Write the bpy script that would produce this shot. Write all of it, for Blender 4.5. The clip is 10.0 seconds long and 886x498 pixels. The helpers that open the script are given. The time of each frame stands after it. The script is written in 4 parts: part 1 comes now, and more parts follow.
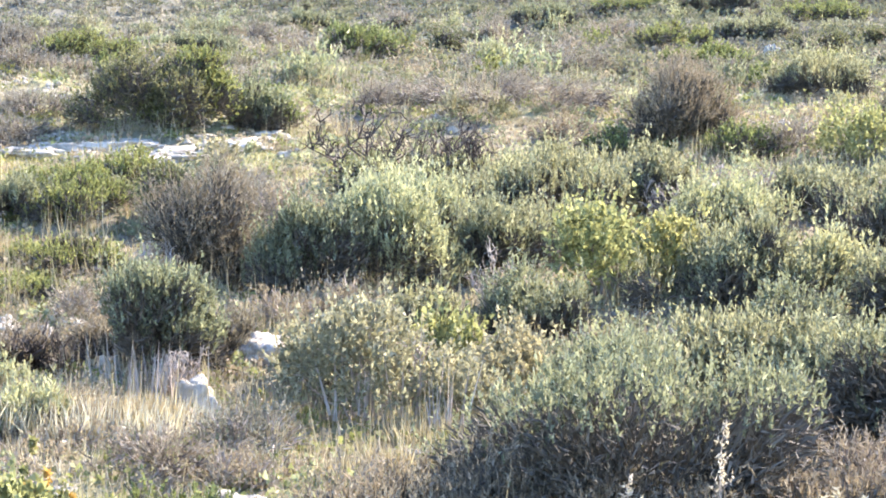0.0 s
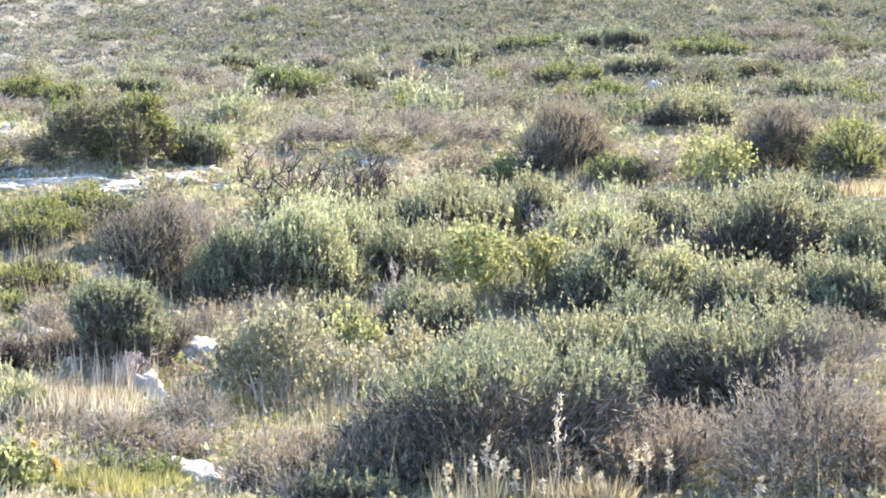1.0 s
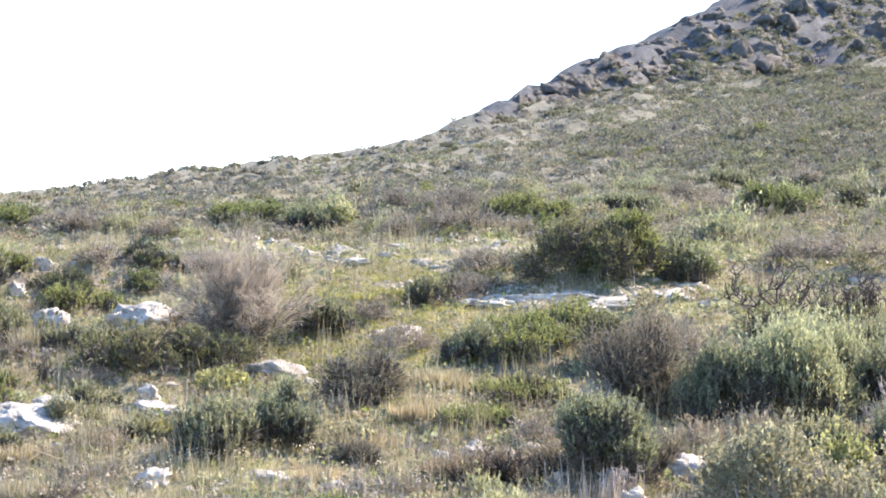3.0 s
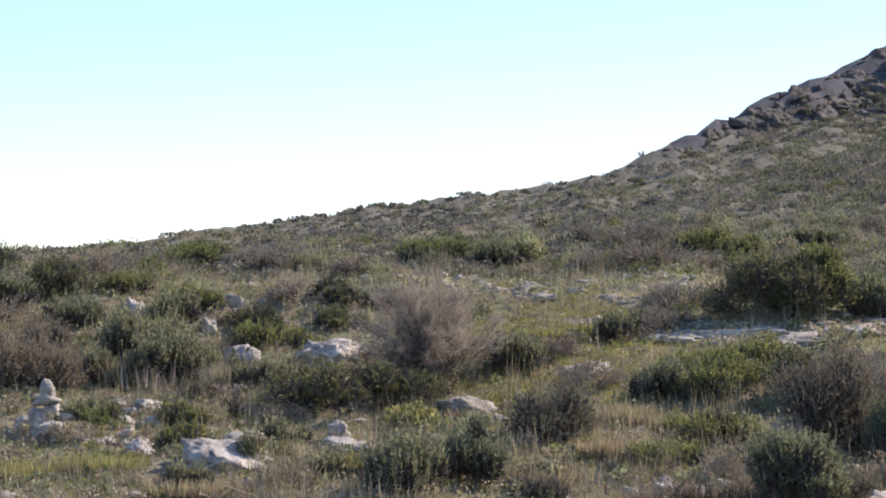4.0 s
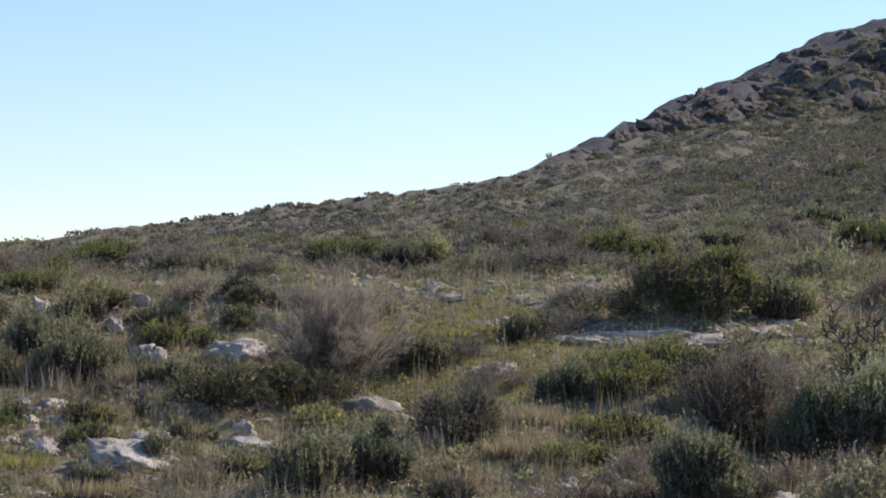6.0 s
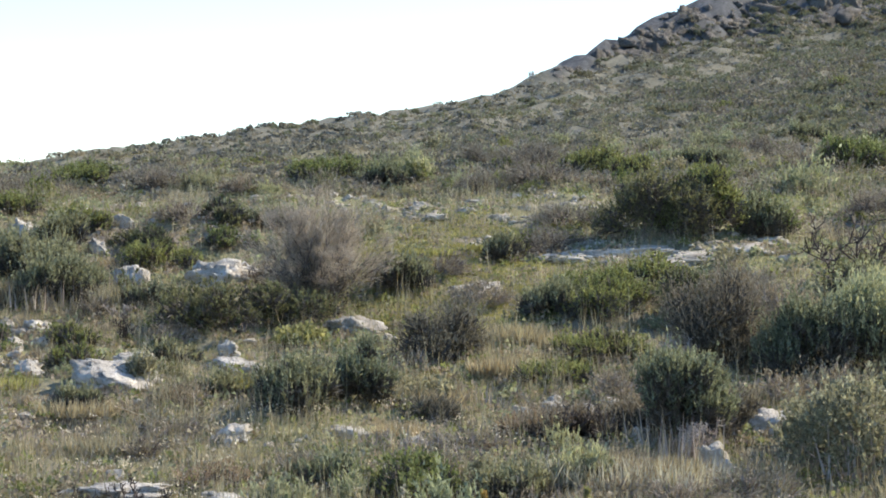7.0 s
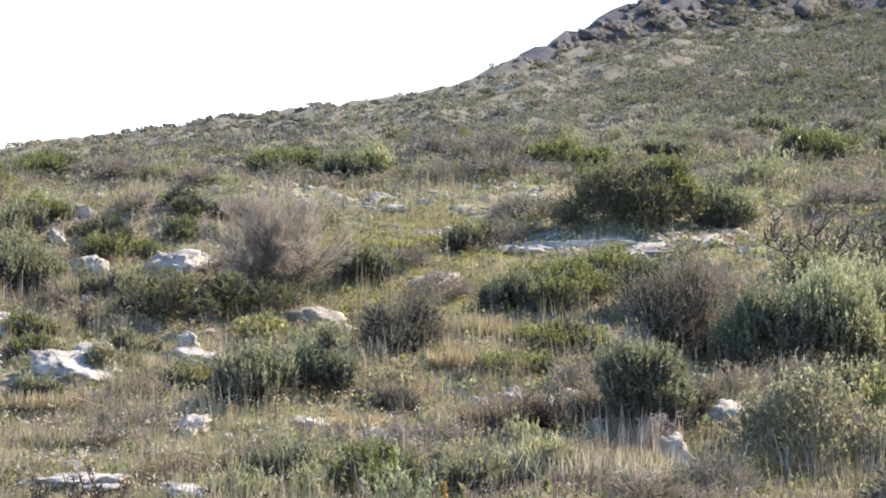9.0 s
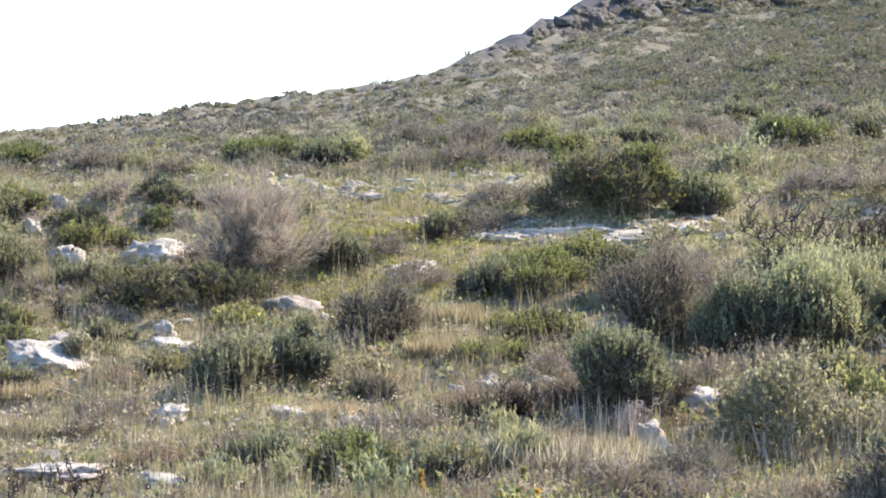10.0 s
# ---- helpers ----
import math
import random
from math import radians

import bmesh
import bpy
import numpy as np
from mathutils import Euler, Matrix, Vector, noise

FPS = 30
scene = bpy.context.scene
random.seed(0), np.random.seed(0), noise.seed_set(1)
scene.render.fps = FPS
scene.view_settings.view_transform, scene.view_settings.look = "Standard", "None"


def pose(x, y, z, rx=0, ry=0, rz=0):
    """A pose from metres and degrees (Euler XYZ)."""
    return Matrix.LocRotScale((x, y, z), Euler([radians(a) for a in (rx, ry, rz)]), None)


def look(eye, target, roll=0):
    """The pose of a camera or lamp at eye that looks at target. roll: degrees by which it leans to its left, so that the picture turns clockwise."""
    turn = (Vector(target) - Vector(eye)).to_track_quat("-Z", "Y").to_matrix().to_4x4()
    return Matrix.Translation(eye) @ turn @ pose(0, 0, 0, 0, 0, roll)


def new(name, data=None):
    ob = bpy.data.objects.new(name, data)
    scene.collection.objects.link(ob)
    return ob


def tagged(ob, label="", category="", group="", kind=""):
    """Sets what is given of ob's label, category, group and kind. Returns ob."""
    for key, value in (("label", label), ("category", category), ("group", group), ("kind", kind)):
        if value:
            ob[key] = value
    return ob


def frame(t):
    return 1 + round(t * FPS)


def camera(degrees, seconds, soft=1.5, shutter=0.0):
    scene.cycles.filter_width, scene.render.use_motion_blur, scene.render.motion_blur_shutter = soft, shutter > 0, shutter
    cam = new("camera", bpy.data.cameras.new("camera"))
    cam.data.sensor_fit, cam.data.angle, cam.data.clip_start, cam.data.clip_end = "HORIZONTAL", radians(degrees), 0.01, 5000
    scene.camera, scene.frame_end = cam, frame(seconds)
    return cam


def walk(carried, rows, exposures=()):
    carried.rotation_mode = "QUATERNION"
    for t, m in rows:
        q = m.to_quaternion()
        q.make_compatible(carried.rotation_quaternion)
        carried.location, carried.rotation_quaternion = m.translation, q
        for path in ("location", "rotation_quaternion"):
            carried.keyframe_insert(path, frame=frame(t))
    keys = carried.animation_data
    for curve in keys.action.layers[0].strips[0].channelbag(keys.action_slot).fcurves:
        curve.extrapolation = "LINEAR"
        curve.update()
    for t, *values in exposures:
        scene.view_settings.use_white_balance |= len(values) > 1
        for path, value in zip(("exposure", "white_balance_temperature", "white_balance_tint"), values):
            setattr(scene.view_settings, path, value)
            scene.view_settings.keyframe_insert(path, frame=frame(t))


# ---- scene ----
# The camera stands on a bank and pans by hand over a garrigue hillside.
cam = camera(20.0, 10.0, soft=1.8)
EYE = 1.6
# seconds, x, y, z, yaw, pitch, roll
ROWS = [
    (0.0, 0.317, 6.364, 1.412, -6.181, -2.524, -0.624),
    (0.5, 0.301, 6.584, 1.291, -8.743, -2.066, -1.106),
    (0.6, 0.20, 4.35, 1.44, -8.72, -2.09, -0.85),
    (0.7, 0.05, 1.25, 1.58, -8.42, -2.13, -0.56),
    (0.8, 0.0, 0.20, 1.60, -8.20, -2.11, -0.36),
    (1.0, 0.0, 0.0, 1.6, -7.749, -2.007, 0.058),
    (1.5, 0.0, 0.0, 1.6, -6.588, -1.83, 0.31),
    (2.0, 0.0, 0.0, 1.6, -4.399, -0.977, 0.178),
    (2.5, 0.0, 0.0, 1.6, 0.0, 0.0, 0.0),
    (3.0, 0.0, 0.0, 1.6, 3.328, 0.653, -0.109),
    (3.2, 0.0, 0.0, 1.6, 4.354, 0.79, -0.09),
    (4.3, 0.0, 0.0, 1.6, 8.368, 1.605, 0.10),
    (4.5, 0.0, 0.0, 1.6, 8.602, 1.611, 0.104),
    (5.0, 0.0, 0.0, 1.6, 7.741, 1.591, 0.093),
    (5.5, 0.0, 0.0, 1.6, 6.227, 1.768, -0.008),
    (5.7, 0.0, 0.0, 1.6, 5.80, 1.728, -0.05),
    (6.8, 0.0, 0.0, 1.6, 5.277, 0.04, -0.2),
    (7.0, 0.0, 0.0, 1.6, 5.116, -0.357, 0.176),
    (7.5, 0.0, 0.0, 1.6, 4.434, -0.725, 0.048),
    (8.0, 0.0, 0.0, 1.6, 4.448, -0.829, 0.184),
    (8.5, 0.0, 0.0, 1.6, 4.655, -0.597, 0.186),
    (9.0, 0.0, 0.0, 1.6, 4.2, -0.566, 0.055),
    (9.5, 0.0, 0.0, 1.6, 3.198, -0.847, -0.13),
    (10.0, 0.0, 0.0, 1.6, 3.662, -0.839, 0.297),
]
EXPOSURES = [(t, stops, 6450 if t < 4 else 6500 if t < 6 else 6400 if t < 7.5 else 6600, tint) for t, stops, tint in ((0.0, 2.33, 15.5), (2.0, 2.33, 15.5), (2.5, 2.26, 15.5), (3.2, 1.65, 16.5), (4.3, 0.3, 22.5), (4.5, 0.19, 23.5), (5.0, 0.14, 23.5), (5.7, 0.13, 22.5), (6.8, 0.73, 9), (7.2, 1.06, 8.5), (7.8, 1.32, 15.5), (9.5, 1.41, 15.5), (10.0, 1.5, 15.5))]
walk(cam, [(t, pose(x, y, z, 90 + pitch, roll, yaw)) for t, x, y, z, yaw, pitch, roll in ROWS], EXPOSURES)

# ---- light: sun behind the hill's right shoulder ----
SUN_AZ, SUN_EL = 58.0, 38.0
world = bpy.data.worlds.new("sky")
scene.world = world
world.use_nodes = True
wn = world.node_tree
sky = wn.nodes.new("ShaderNodeTexSky")
sky.sky_type = "NISHITA"
sky.sun_disc = False
sky.sun_elevation, sky.sun_rotation = radians(SUN_EL), radians(SUN_AZ)
sky.air_density, sky.dust_density, sky.ozone_density = 1.0, 0.12, 5.4
wn.links.new(sky.outputs[0], wn.nodes["Background"].inputs[0])
wn.nodes["Background"].inputs[1].default_value = 0.15
lamp = bpy.data.lights.new("sun", "SUN")
lamp.energy, lamp.angle, lamp.color = 4.4, radians(0.6), (1.0, 0.87, 0.70)
sun = new("sun", lamp)
SUN_DIR = Vector((math.sin(radians(SUN_AZ)) * math.cos(radians(SUN_EL)), math.cos(radians(SUN_AZ)) * math.cos(radians(SUN_EL)), math.sin(radians(SUN_EL))))
sun.matrix_world = look(SUN_DIR * 200, (0, 0, 0))


# ---- materials ----
def material(name):
    m = bpy.data.materials.new(name)
    m.use_nodes = True
    return m, m.node_tree.nodes, m.node_tree.links, m.node_tree.nodes["Principled BSDF"]


def ramp(nodes, links, source, stops):
    r = nodes.new("ShaderNodeValToRGB")
    els = r.color_ramp.elements
    while len(els) < len(stops):
        els.new(0.5)
    for e, (p, c) in zip(els, stops):
        e.position, e.color = p, (*c, 1)
    links.new(source, r.inputs[0])
    return r.outputs[0]


def noise_tex(nodes, links, scale, detail=4, rough=0.55, space="Object", dist=0.0):
    co = nodes.new("ShaderNodeTexCoord")
    n = nodes.new("ShaderNodeTexNoise")
    n.inputs["Scale"].default_value, n.inputs["Detail"].default_value = scale, detail
    n.inputs["Roughness"].default_value, n.inputs["Distortion"].default_value = rough, dist
    links.new(co.outputs[space], n.inputs["Vector"])
    return n.outputs[0]


def mix_rgb(nodes, links, kind, fac, a, b):
    m = nodes.new("ShaderNodeMix")
    m.data_type, m.blend_type = "RGBA", kind
    for sock, val in ((m.inputs[0], fac), (m.inputs[6], a), (m.inputs[7], b)):
        if hasattr(val, "is_output"):
            links.new(val, sock)
        else:
            sock.default_value = val if isinstance(val, float) else (*val, 1)
    return m.outputs[2]


def leaf_material(name, dull, fresh, tip, through_light=0.48, gloss=0.62):
    """Leaves vary one by one, by clump and from plant to plant; light comes through them."""
    m, nodes, links, bsdf = material(name)
    geo = nodes.new("ShaderNodeNewGeometry")
    leaf = ramp(nodes, links, geo.outputs["Random Per Island"], [(0.0, dull), (0.35, fresh), (0.75, fresh), (1.0, tip)])
    clump = noise_tex(nodes, links, 4.2, 3)
    shade = ramp(nodes, links, clump, [(0.3, (0.68, 0.67, 0.65)), (0.7, (1.25, 1.23, 1.16))])
    col = mix_rgb(nodes, links, "MULTIPLY", 1.0, leaf, shade)
    info = nodes.new("ShaderNodeObjectInfo")
    plant = ramp(nodes, links, info.outputs["Random"], [(0.0, (0.82, 0.86, 0.85)), (1.0, (1.15, 1.08, 1.0))])
    col = mix_rgb(nodes, links, "MULTIPLY", 1.0, col, plant)
    links.new(col, bsdf.inputs["Base Color"])
    bsdf.inputs["Roughness"].default_value = gloss
    bsdf.inputs["Specular IOR Level"].default_value = 0.2
    tr = nodes.new("ShaderNodeBsdfTranslucent")
    links.new(mix_rgb(nodes, links, "MULTIPLY", 1.0, col, (1.12, 1.1, 0.88)), tr.inputs[0])
    mx = nodes.new("ShaderNodeMixShader")
    mx.inputs[0].default_value = through_light
    links.new(bsdf.outputs[0], mx.inputs[1])
    links.new(tr.outputs[0], mx.inputs[2])
    links.new(mx.outputs[0], nodes["Material Output"].inputs["Surface"])
    return m


def twig_material(name, dark, pale):
    m, nodes, links, bsdf = material(name)
    geo = nodes.new("ShaderNodeNewGeometry")
    col = ramp(nodes, links, geo.outputs["Random Per Island"], [(0.0, dark), (1.0, pale)])
    grain = ramp(nodes, links, noise_tex(nodes, links, 14.0, 4), [(0.3, (0.7, 0.7, 0.7)), (0.7, (1.15, 1.12, 1.1))])
    links.new(mix_rgb(nodes, links, "MULTIPLY", 1.0, col, grain), bsdf.inputs["Base Color"])
    bsdf.inputs["Roughness"].default_value = 0.8
    return m


def rock_material(name="limestone", tone=1.0):
    """Pale limestone, grey with lichen and dark pits, chalky where it has broken."""
    m, nodes, links, bsdf = material(name)
    big = noise_tex(nodes, links, 1.7, 5, 0.6)
    col = ramp(nodes, links, big, [(0.25, (0.32, 0.29, 0.24)), (0.45, (0.50, 0.46, 0.39)), (0.62, (0.70, 0.65, 0.57))])
    pits = ramp(nodes, links, noise_tex(nodes, links, 9.0, 6, 0.7), [(0.34, (0.34, 0.32, 0.29)), (0.47, (1.0, 1.0, 1.0))])
    col = mix_rgb(nodes, links, "MULTIPLY", 0.85, col, pits)
    lichen = ramp(nodes, links, noise_tex(nodes, links, 3.6, 5, 0.65, dist=0.6), [(0.56, (0, 0, 0)), (0.66, (1, 1, 1))])
    col = mix_rgb(nodes, links, "MIX", mix_rgb(nodes, links, "MULTIPLY", 1.0, lichen, (0.45, 0.45, 0.45)), col, (0.33, 0.27, 0.17))
    col = mix_rgb(nodes, links, "MULTIPLY", 1.0, col, (tone, tone, tone))
    links.new(col, bsdf.inputs["Base Color"])
    bsdf.inputs["Roughness"].default_value = 0.9
    bump = nodes.new("ShaderNodeBump")
    bump.inputs["Strength"].default_value, bump.inputs["Distance"].default_value = 1.0, 0.08
    links.new(noise_tex(nodes, links, 12.0, 8, 0.7), bump.inputs["Height"])
    links.new(bump.outputs[0], bsdf.inputs["Normal"])
    return m


def chalk_material():
    """Bare chalky limestone, swept clean, with thin dirt seams."""
    m, nodes, links, bsdf = material("chalky_limestone")
    col = ramp(nodes, links, noise_tex(nodes, links, 2.6, 6, 0.65), [(0.3, (0.25, 0.223, 0.175)), (0.5, (0.40, 0.362, 0.295)), (0.7, (0.58, 0.532, 0.445))])
    seams = ramp(nodes, links, noise_tex(nodes, links, 7.0, 7, 0.7, dist=0.8), [(0.36, (0.42, 0.38, 0.31)), (0.46, (1.0, 1.0, 1.0))])
    links.new(mix_rgb(nodes, links, "MULTIPLY", 0.9, col, seams), bsdf.inputs["Base Color"])
    bsdf.inputs["Roughness"].default_value = 0.92
    bump = nodes.new("ShaderNodeBump")
    bump.inputs["Strength"].default_value, bump.inputs["Distance"].default_value = 0.7, 0.02
    links.new(noise_tex(nodes, links, 14.0, 8, 0.7), bump.inputs["Height"])
    links.new(bump.outputs[0], bsdf.inputs["Normal"])
    return m


def ground_material():
    """Stony red-brown earth under straw litter, moss-green patches and bare limestone."""
    m, nodes, links, bsdf = material("stony_ground")
    litter = ramp(nodes, links, noise_tex(nodes, links, 6.0, 8, 0.7), [(0.25, (0.115, 0.095, 0.072)), (0.45, (0.205, 0.172, 0.128)), (0.62, (0.295, 0.256, 0.187)), (0.8, (0.39, 0.35, 0.26))])
    moss = ramp(nodes, links, noise_tex(nodes, links, 11.0, 6, 0.7), [(0.3, (0.13, 0.128, 0.058)), (0.7, (0.34, 0.325, 0.15))])
    where = ramp(nodes, links, noise_tex(nodes, links, 0.33, 5, 0.6), [(0.42, (0, 0, 0)), (0.58, (1, 1, 1))])
    col = mix_rgb(nodes, links, "MIX", where, litter, moss)
    pale = ramp(nodes, links, noise_tex(nodes, links, 20.0, 6, 0.6), [(0.3, (0.36, 0.32, 0.27)), (0.7, (0.58, 0.55, 0.49))])
    bare = ramp(nodes, links, noise_tex(nodes, links, 0.6, 5, 0.6, dist=0.5), [(0.66, (0, 0, 0)), (0.72, (1, 1, 1))])
    col = mix_rgb(nodes, links, "MIX", bare, col, pale)
    # brown-grey heath tone over the upper hill, darkened partly for its shade
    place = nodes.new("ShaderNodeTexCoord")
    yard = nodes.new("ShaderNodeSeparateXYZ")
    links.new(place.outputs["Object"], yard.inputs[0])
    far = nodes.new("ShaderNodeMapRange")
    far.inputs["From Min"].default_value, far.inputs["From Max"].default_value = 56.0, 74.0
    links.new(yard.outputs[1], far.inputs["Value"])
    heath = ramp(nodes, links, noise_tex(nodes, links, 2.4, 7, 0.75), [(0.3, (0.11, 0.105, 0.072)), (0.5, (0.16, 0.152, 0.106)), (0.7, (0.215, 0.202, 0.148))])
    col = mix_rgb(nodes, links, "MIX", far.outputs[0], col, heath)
    # the shoulder of the hill is lichen-grey rock, its shade darkened into the colour
    steep = nodes.new("ShaderNodeAttribute")
    steep.attribute_name = "bare_rock"
    crag = ramp(nodes, links, noise_tex(nodes, links, 1.3, 8, 0.75, dist=0.4), [(0.32, (0.03, 0.032, 0.033)), (0.5, (0.068, 0.072, 0.074)), (0.7, (0.13, 0.135, 0.139))])
    col = mix_rgb(nodes, links, "MIX", steep.outputs["Fac"], col, crag)
    links.new(col, bsdf.inputs["Base Color"])
    bsdf.inputs["Roughness"].default_value = 0.95
    bump = nodes.new("ShaderNodeBump")
    bump.inputs["Strength"].default_value, bump.inputs["Distance"].default_value = 1.0, 0.06
    links.new(noise_tex(nodes, links, 7.0, 8, 0.7), bump.inputs["Height"])
    links.new(bump.outputs[0], bsdf.inputs["Normal"])
    return m


LEAF = {
    "olive": leaf_material("olive_leaf", (0.13, 0.145, 0.105), (0.25, 0.27, 0.195), (0.41, 0.43, 0.335)),
    "light": leaf_material("pale_green_leaf", (0.21, 0.24, 0.165), (0.35, 0.38, 0.27), (0.49, 0.52, 0.38)),
    "green": leaf_material("green_leaf", (0.115, 0.138, 0.063), (0.218, 0.253, 0.121), (0.345, 0.38, 0.184)),
    "bright": leaf_material("yellow_green_leaf", (0.16, 0.175, 0.09), (0.30, 0.32, 0.17), (0.46, 0.48, 0.28), 0.5),
    "dark": leaf_material("dark_leaf", (0.091, 0.102, 0.066), (0.176, 0.192, 0.12), (0.286, 0.301, 0.198)),
    "broad": leaf_material("sage_leaf", (0.18, 0.18, 0.14), (0.30, 0.305, 0.24), (0.48, 0.48, 0.40)),
    "mauve": leaf_material("dry_mauve_twig", (0.168, 0.146, 0.129), (0.291, 0.263, 0.235), (0.437, 0.398, 0.358), 0.25),
    "grey": leaf_material("grey_dry_leaf", (0.20, 0.175, 0.145), (0.32, 0.29, 0.24), (0.47, 0.44, 0.375), 0.3),
    "brown": leaf_material("brown_dry_leaf", (0.18, 0.135, 0.105), (0.32, 0.255, 0.20), (0.48, 0.405, 0.325), 0.3),
    "umber": leaf_material("dusky_brown_leaf", (0.157, 0.139, 0.114), (0.267, 0.239, 0.2), (0.409, 0.37, 0.314), 0.3),
    "tamarisk": leaf_material("bare_pinkish_twig", (0.273, 0.231, 0.22), (0.442, 0.388, 0.366), (0.624, 0.556, 0.525), 0.4),
    # hill leaves greyed and evened: distance haze put into colour, hill_dark also shade
    "hill_green": leaf_material("hill_green_leaf", (0.133, 0.148, 0.108), (0.178, 0.197, 0.146), (0.218, 0.241, 0.181), 0.35, 0.8),
    "hill_mauve": leaf_material("hill_brown_twig", (0.147, 0.143, 0.14), (0.19, 0.185, 0.183), (0.233, 0.228, 0.226), 0.3, 0.8),
    "hill_dark": leaf_material("hill_dark_leaf", (0.109, 0.117, 0.0925), (0.148, 0.162, 0.128), (0.188, 0.203, 0.164), 0.35, 0.8),
    "hill_grey": leaf_material("hill_straw_leaf", (0.223, 0.217, 0.192), (0.295, 0.289, 0.259), (0.371, 0.365, 0.329), 0.3, 0.8),
    "hill_olive": leaf_material("hill_olive_leaf", (0.123, 0.14, 0.104), (0.185, 0.205, 0.157), (0.247, 0.269, 0.209), 0.3, 0.8),
}
STRAW = leaf_material("straw", (0.26, 0.225, 0.165), (0.40, 0.36, 0.27), (0.58, 0.54, 0.44), 0.38, 0.6)
GRASS = leaf_material("grass_blade", (0.20, 0.205, 0.09), (0.345, 0.345, 0.15), (0.50, 0.485, 0.24), 0.4, 0.5)
SEED = leaf_material("pale_seed_head", (0.46, 0.42, 0.35), (0.66, 0.62, 0.54), (0.80, 0.77, 0.70), 0.35, 0.6)
RUSTY = leaf_material("orange_leaf", (0.30, 0.20, 0.07), (0.46, 0.33, 0.12), (0.58, 0.48, 0.20), 0.4)
WOOD = twig_material("grey_bark", (0.10, 0.08, 0.065), (0.26, 0.22, 0.19))
DRYWOOD = twig_material("bleached_twig", (0.28, 0.23, 0.19), (0.52, 0.46, 0.40))
# darker than the bark: shade inside the crowns put into the colour
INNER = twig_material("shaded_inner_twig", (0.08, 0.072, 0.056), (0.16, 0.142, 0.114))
CHARRED = twig_material("charred_bark", (0.03, 0.024, 0.02), (0.11, 0.085, 0.07))
ROCK = rock_material()
CHALK = chalk_material()
# one slab's grey, with the shade on it multiplied into the tone
GREY_ROCK = rock_material("shade_dulled_grey_limestone", 0.66)
# crag stone darkened: shade of the slope facing away, put into its tone
CRAG_ROCK = rock_material("shade_toned_crag_limestone", 0.24)
EARTH = ground_material()


# ---- the ground: a hollow before the camera, then a slope that steepens up to a crest and a rocky hill ----
F = 784 / math.tan(radians(10))
NEAR_R=(0,8,16,24,30); NEAR_Z=(-1.6,-2.0,-3.3,-3.85,-3.732)
CREST_X = (-3500, -2000, -1000, -700, -498, -392, -287, -190, -75, 0, 35, 130, 235, 335, 405, 475, 535, 560, 580, 640, 690, 745, 800, 850, 895, 940, 1015, 1500, 2500, 4000)
CREST_Y = (461, 431, 356, 334, 334, 318, 307, 293, 282, 267, 260, 252, 238, 228, 214, 200, 183, 176, 161, 135, 108, 78, 57, 43, 23, 0, -41, -181, -306, -376)
ROCK_X = (-3500, -2000, -673, -488, -88, 192, 432, 557, 762, 905, 1080, 1500, 2500, 4000)
ROCK_Y = (435, 403, 300, 290, 250, 220, 190, 180, 118, 104, 88, 45, -5, -55)
R420=30*math.exp((994-420)/1015)
def ground_z(x,y):
    r=math.hypot(x,y)
    th=max(-0.6,min(0.6,math.atan2(x,max(y,1e-6)))) if y>0 else (0.6 if x>0 else -0.6)
    yc=float(np.interp(784+F*math.tan(th),CREST_X,CREST_Y))
    rr=max(r,30)
    yl=994-1015*math.log(rr/30) if rr<R420 else 420-420*math.log(rr/R420)
    yb=float(np.interp(784+F*math.tan(th),ROCK_X,ROCK_Y))
    rb=R420*math.exp((420-min(yb,420))/420)
    if rr>rb: yl=yb-1900*math.log(rr/rb)
    rc=30*math.exp((994-yc)/1015) if yc>420 else (R420*math.exp((420-yc)/420) if yc>yb else rb*math.exp((yb-yc)/1900))
    q=(yl-yc)/14
    ye=yc+14*(q if q>30 else math.log1p(math.exp(max(q,-60))))
    z=rr*(441-ye)/F
    if r<30:
        k=0
        while NEAR_R[k+1]<r: k+=1
        u=(r-NEAR_R[k])/(NEAR_R[k+1]-NEAR_R[k]); u=u*u*(3-2*u)
        z=NEAR_Z[k]+(NEAR_Z[k+1]-NEAR_Z[k])*u
    d=r-rc*1.06
    if d>0:
        z=max(z-d*d*0.004 if d<40 else z-6.4-(d-40)*0.5, -9.0)
    w=0.10*max(0.15,min(r/45,3.0))
    if r<30: w*=r/30
    z+=w*(math.sin(0.93*x+0.31*y+1.3)*math.sin(0.71*y-0.22*x)+0.6*math.sin(2.1*x-0.6*y)*math.sin(1.7*y+0.5*x+2)+0.35*math.sin(4.3*x+1.1*y)*math.sin(3.9*y-0.8*x+1))
    return z+EYE


def surface_z(x, y):
    """The ground with its humps and hollows."""
    z, r = ground_z(x, y), math.hypot(x, y)
    if 24 < r < 170:
        k = min(2.0, r / 45) * min(1.0, (r - 24) / 4)
        z += 0.05 * k * noise.noise(Vector((x * 2.2, y * 2.2, 0))) + 0.03 * k * noise.noise(Vector((x * 6, y * 6, 3)))
        if r > 80:
            z += min(1.0, (r - 80) / 10) * (0.3 * noise.noise(Vector((x * 0.35, y * 0.35, 7))) + 0.2 * noise.noise(Vector((x * 0.9, y * 0.9, 17))))
    if r > 95:
        k = shoulder_rock(x, y)
        if k > 0:  # broken rock
            z += k * (0.5 * abs(noise.noise(Vector((x * 0.55, y * 0.55, 27)))) + 0.3 * noise.noise(Vector((x * 1.3, y * 1.3, 37))) - 0.12)
    return z


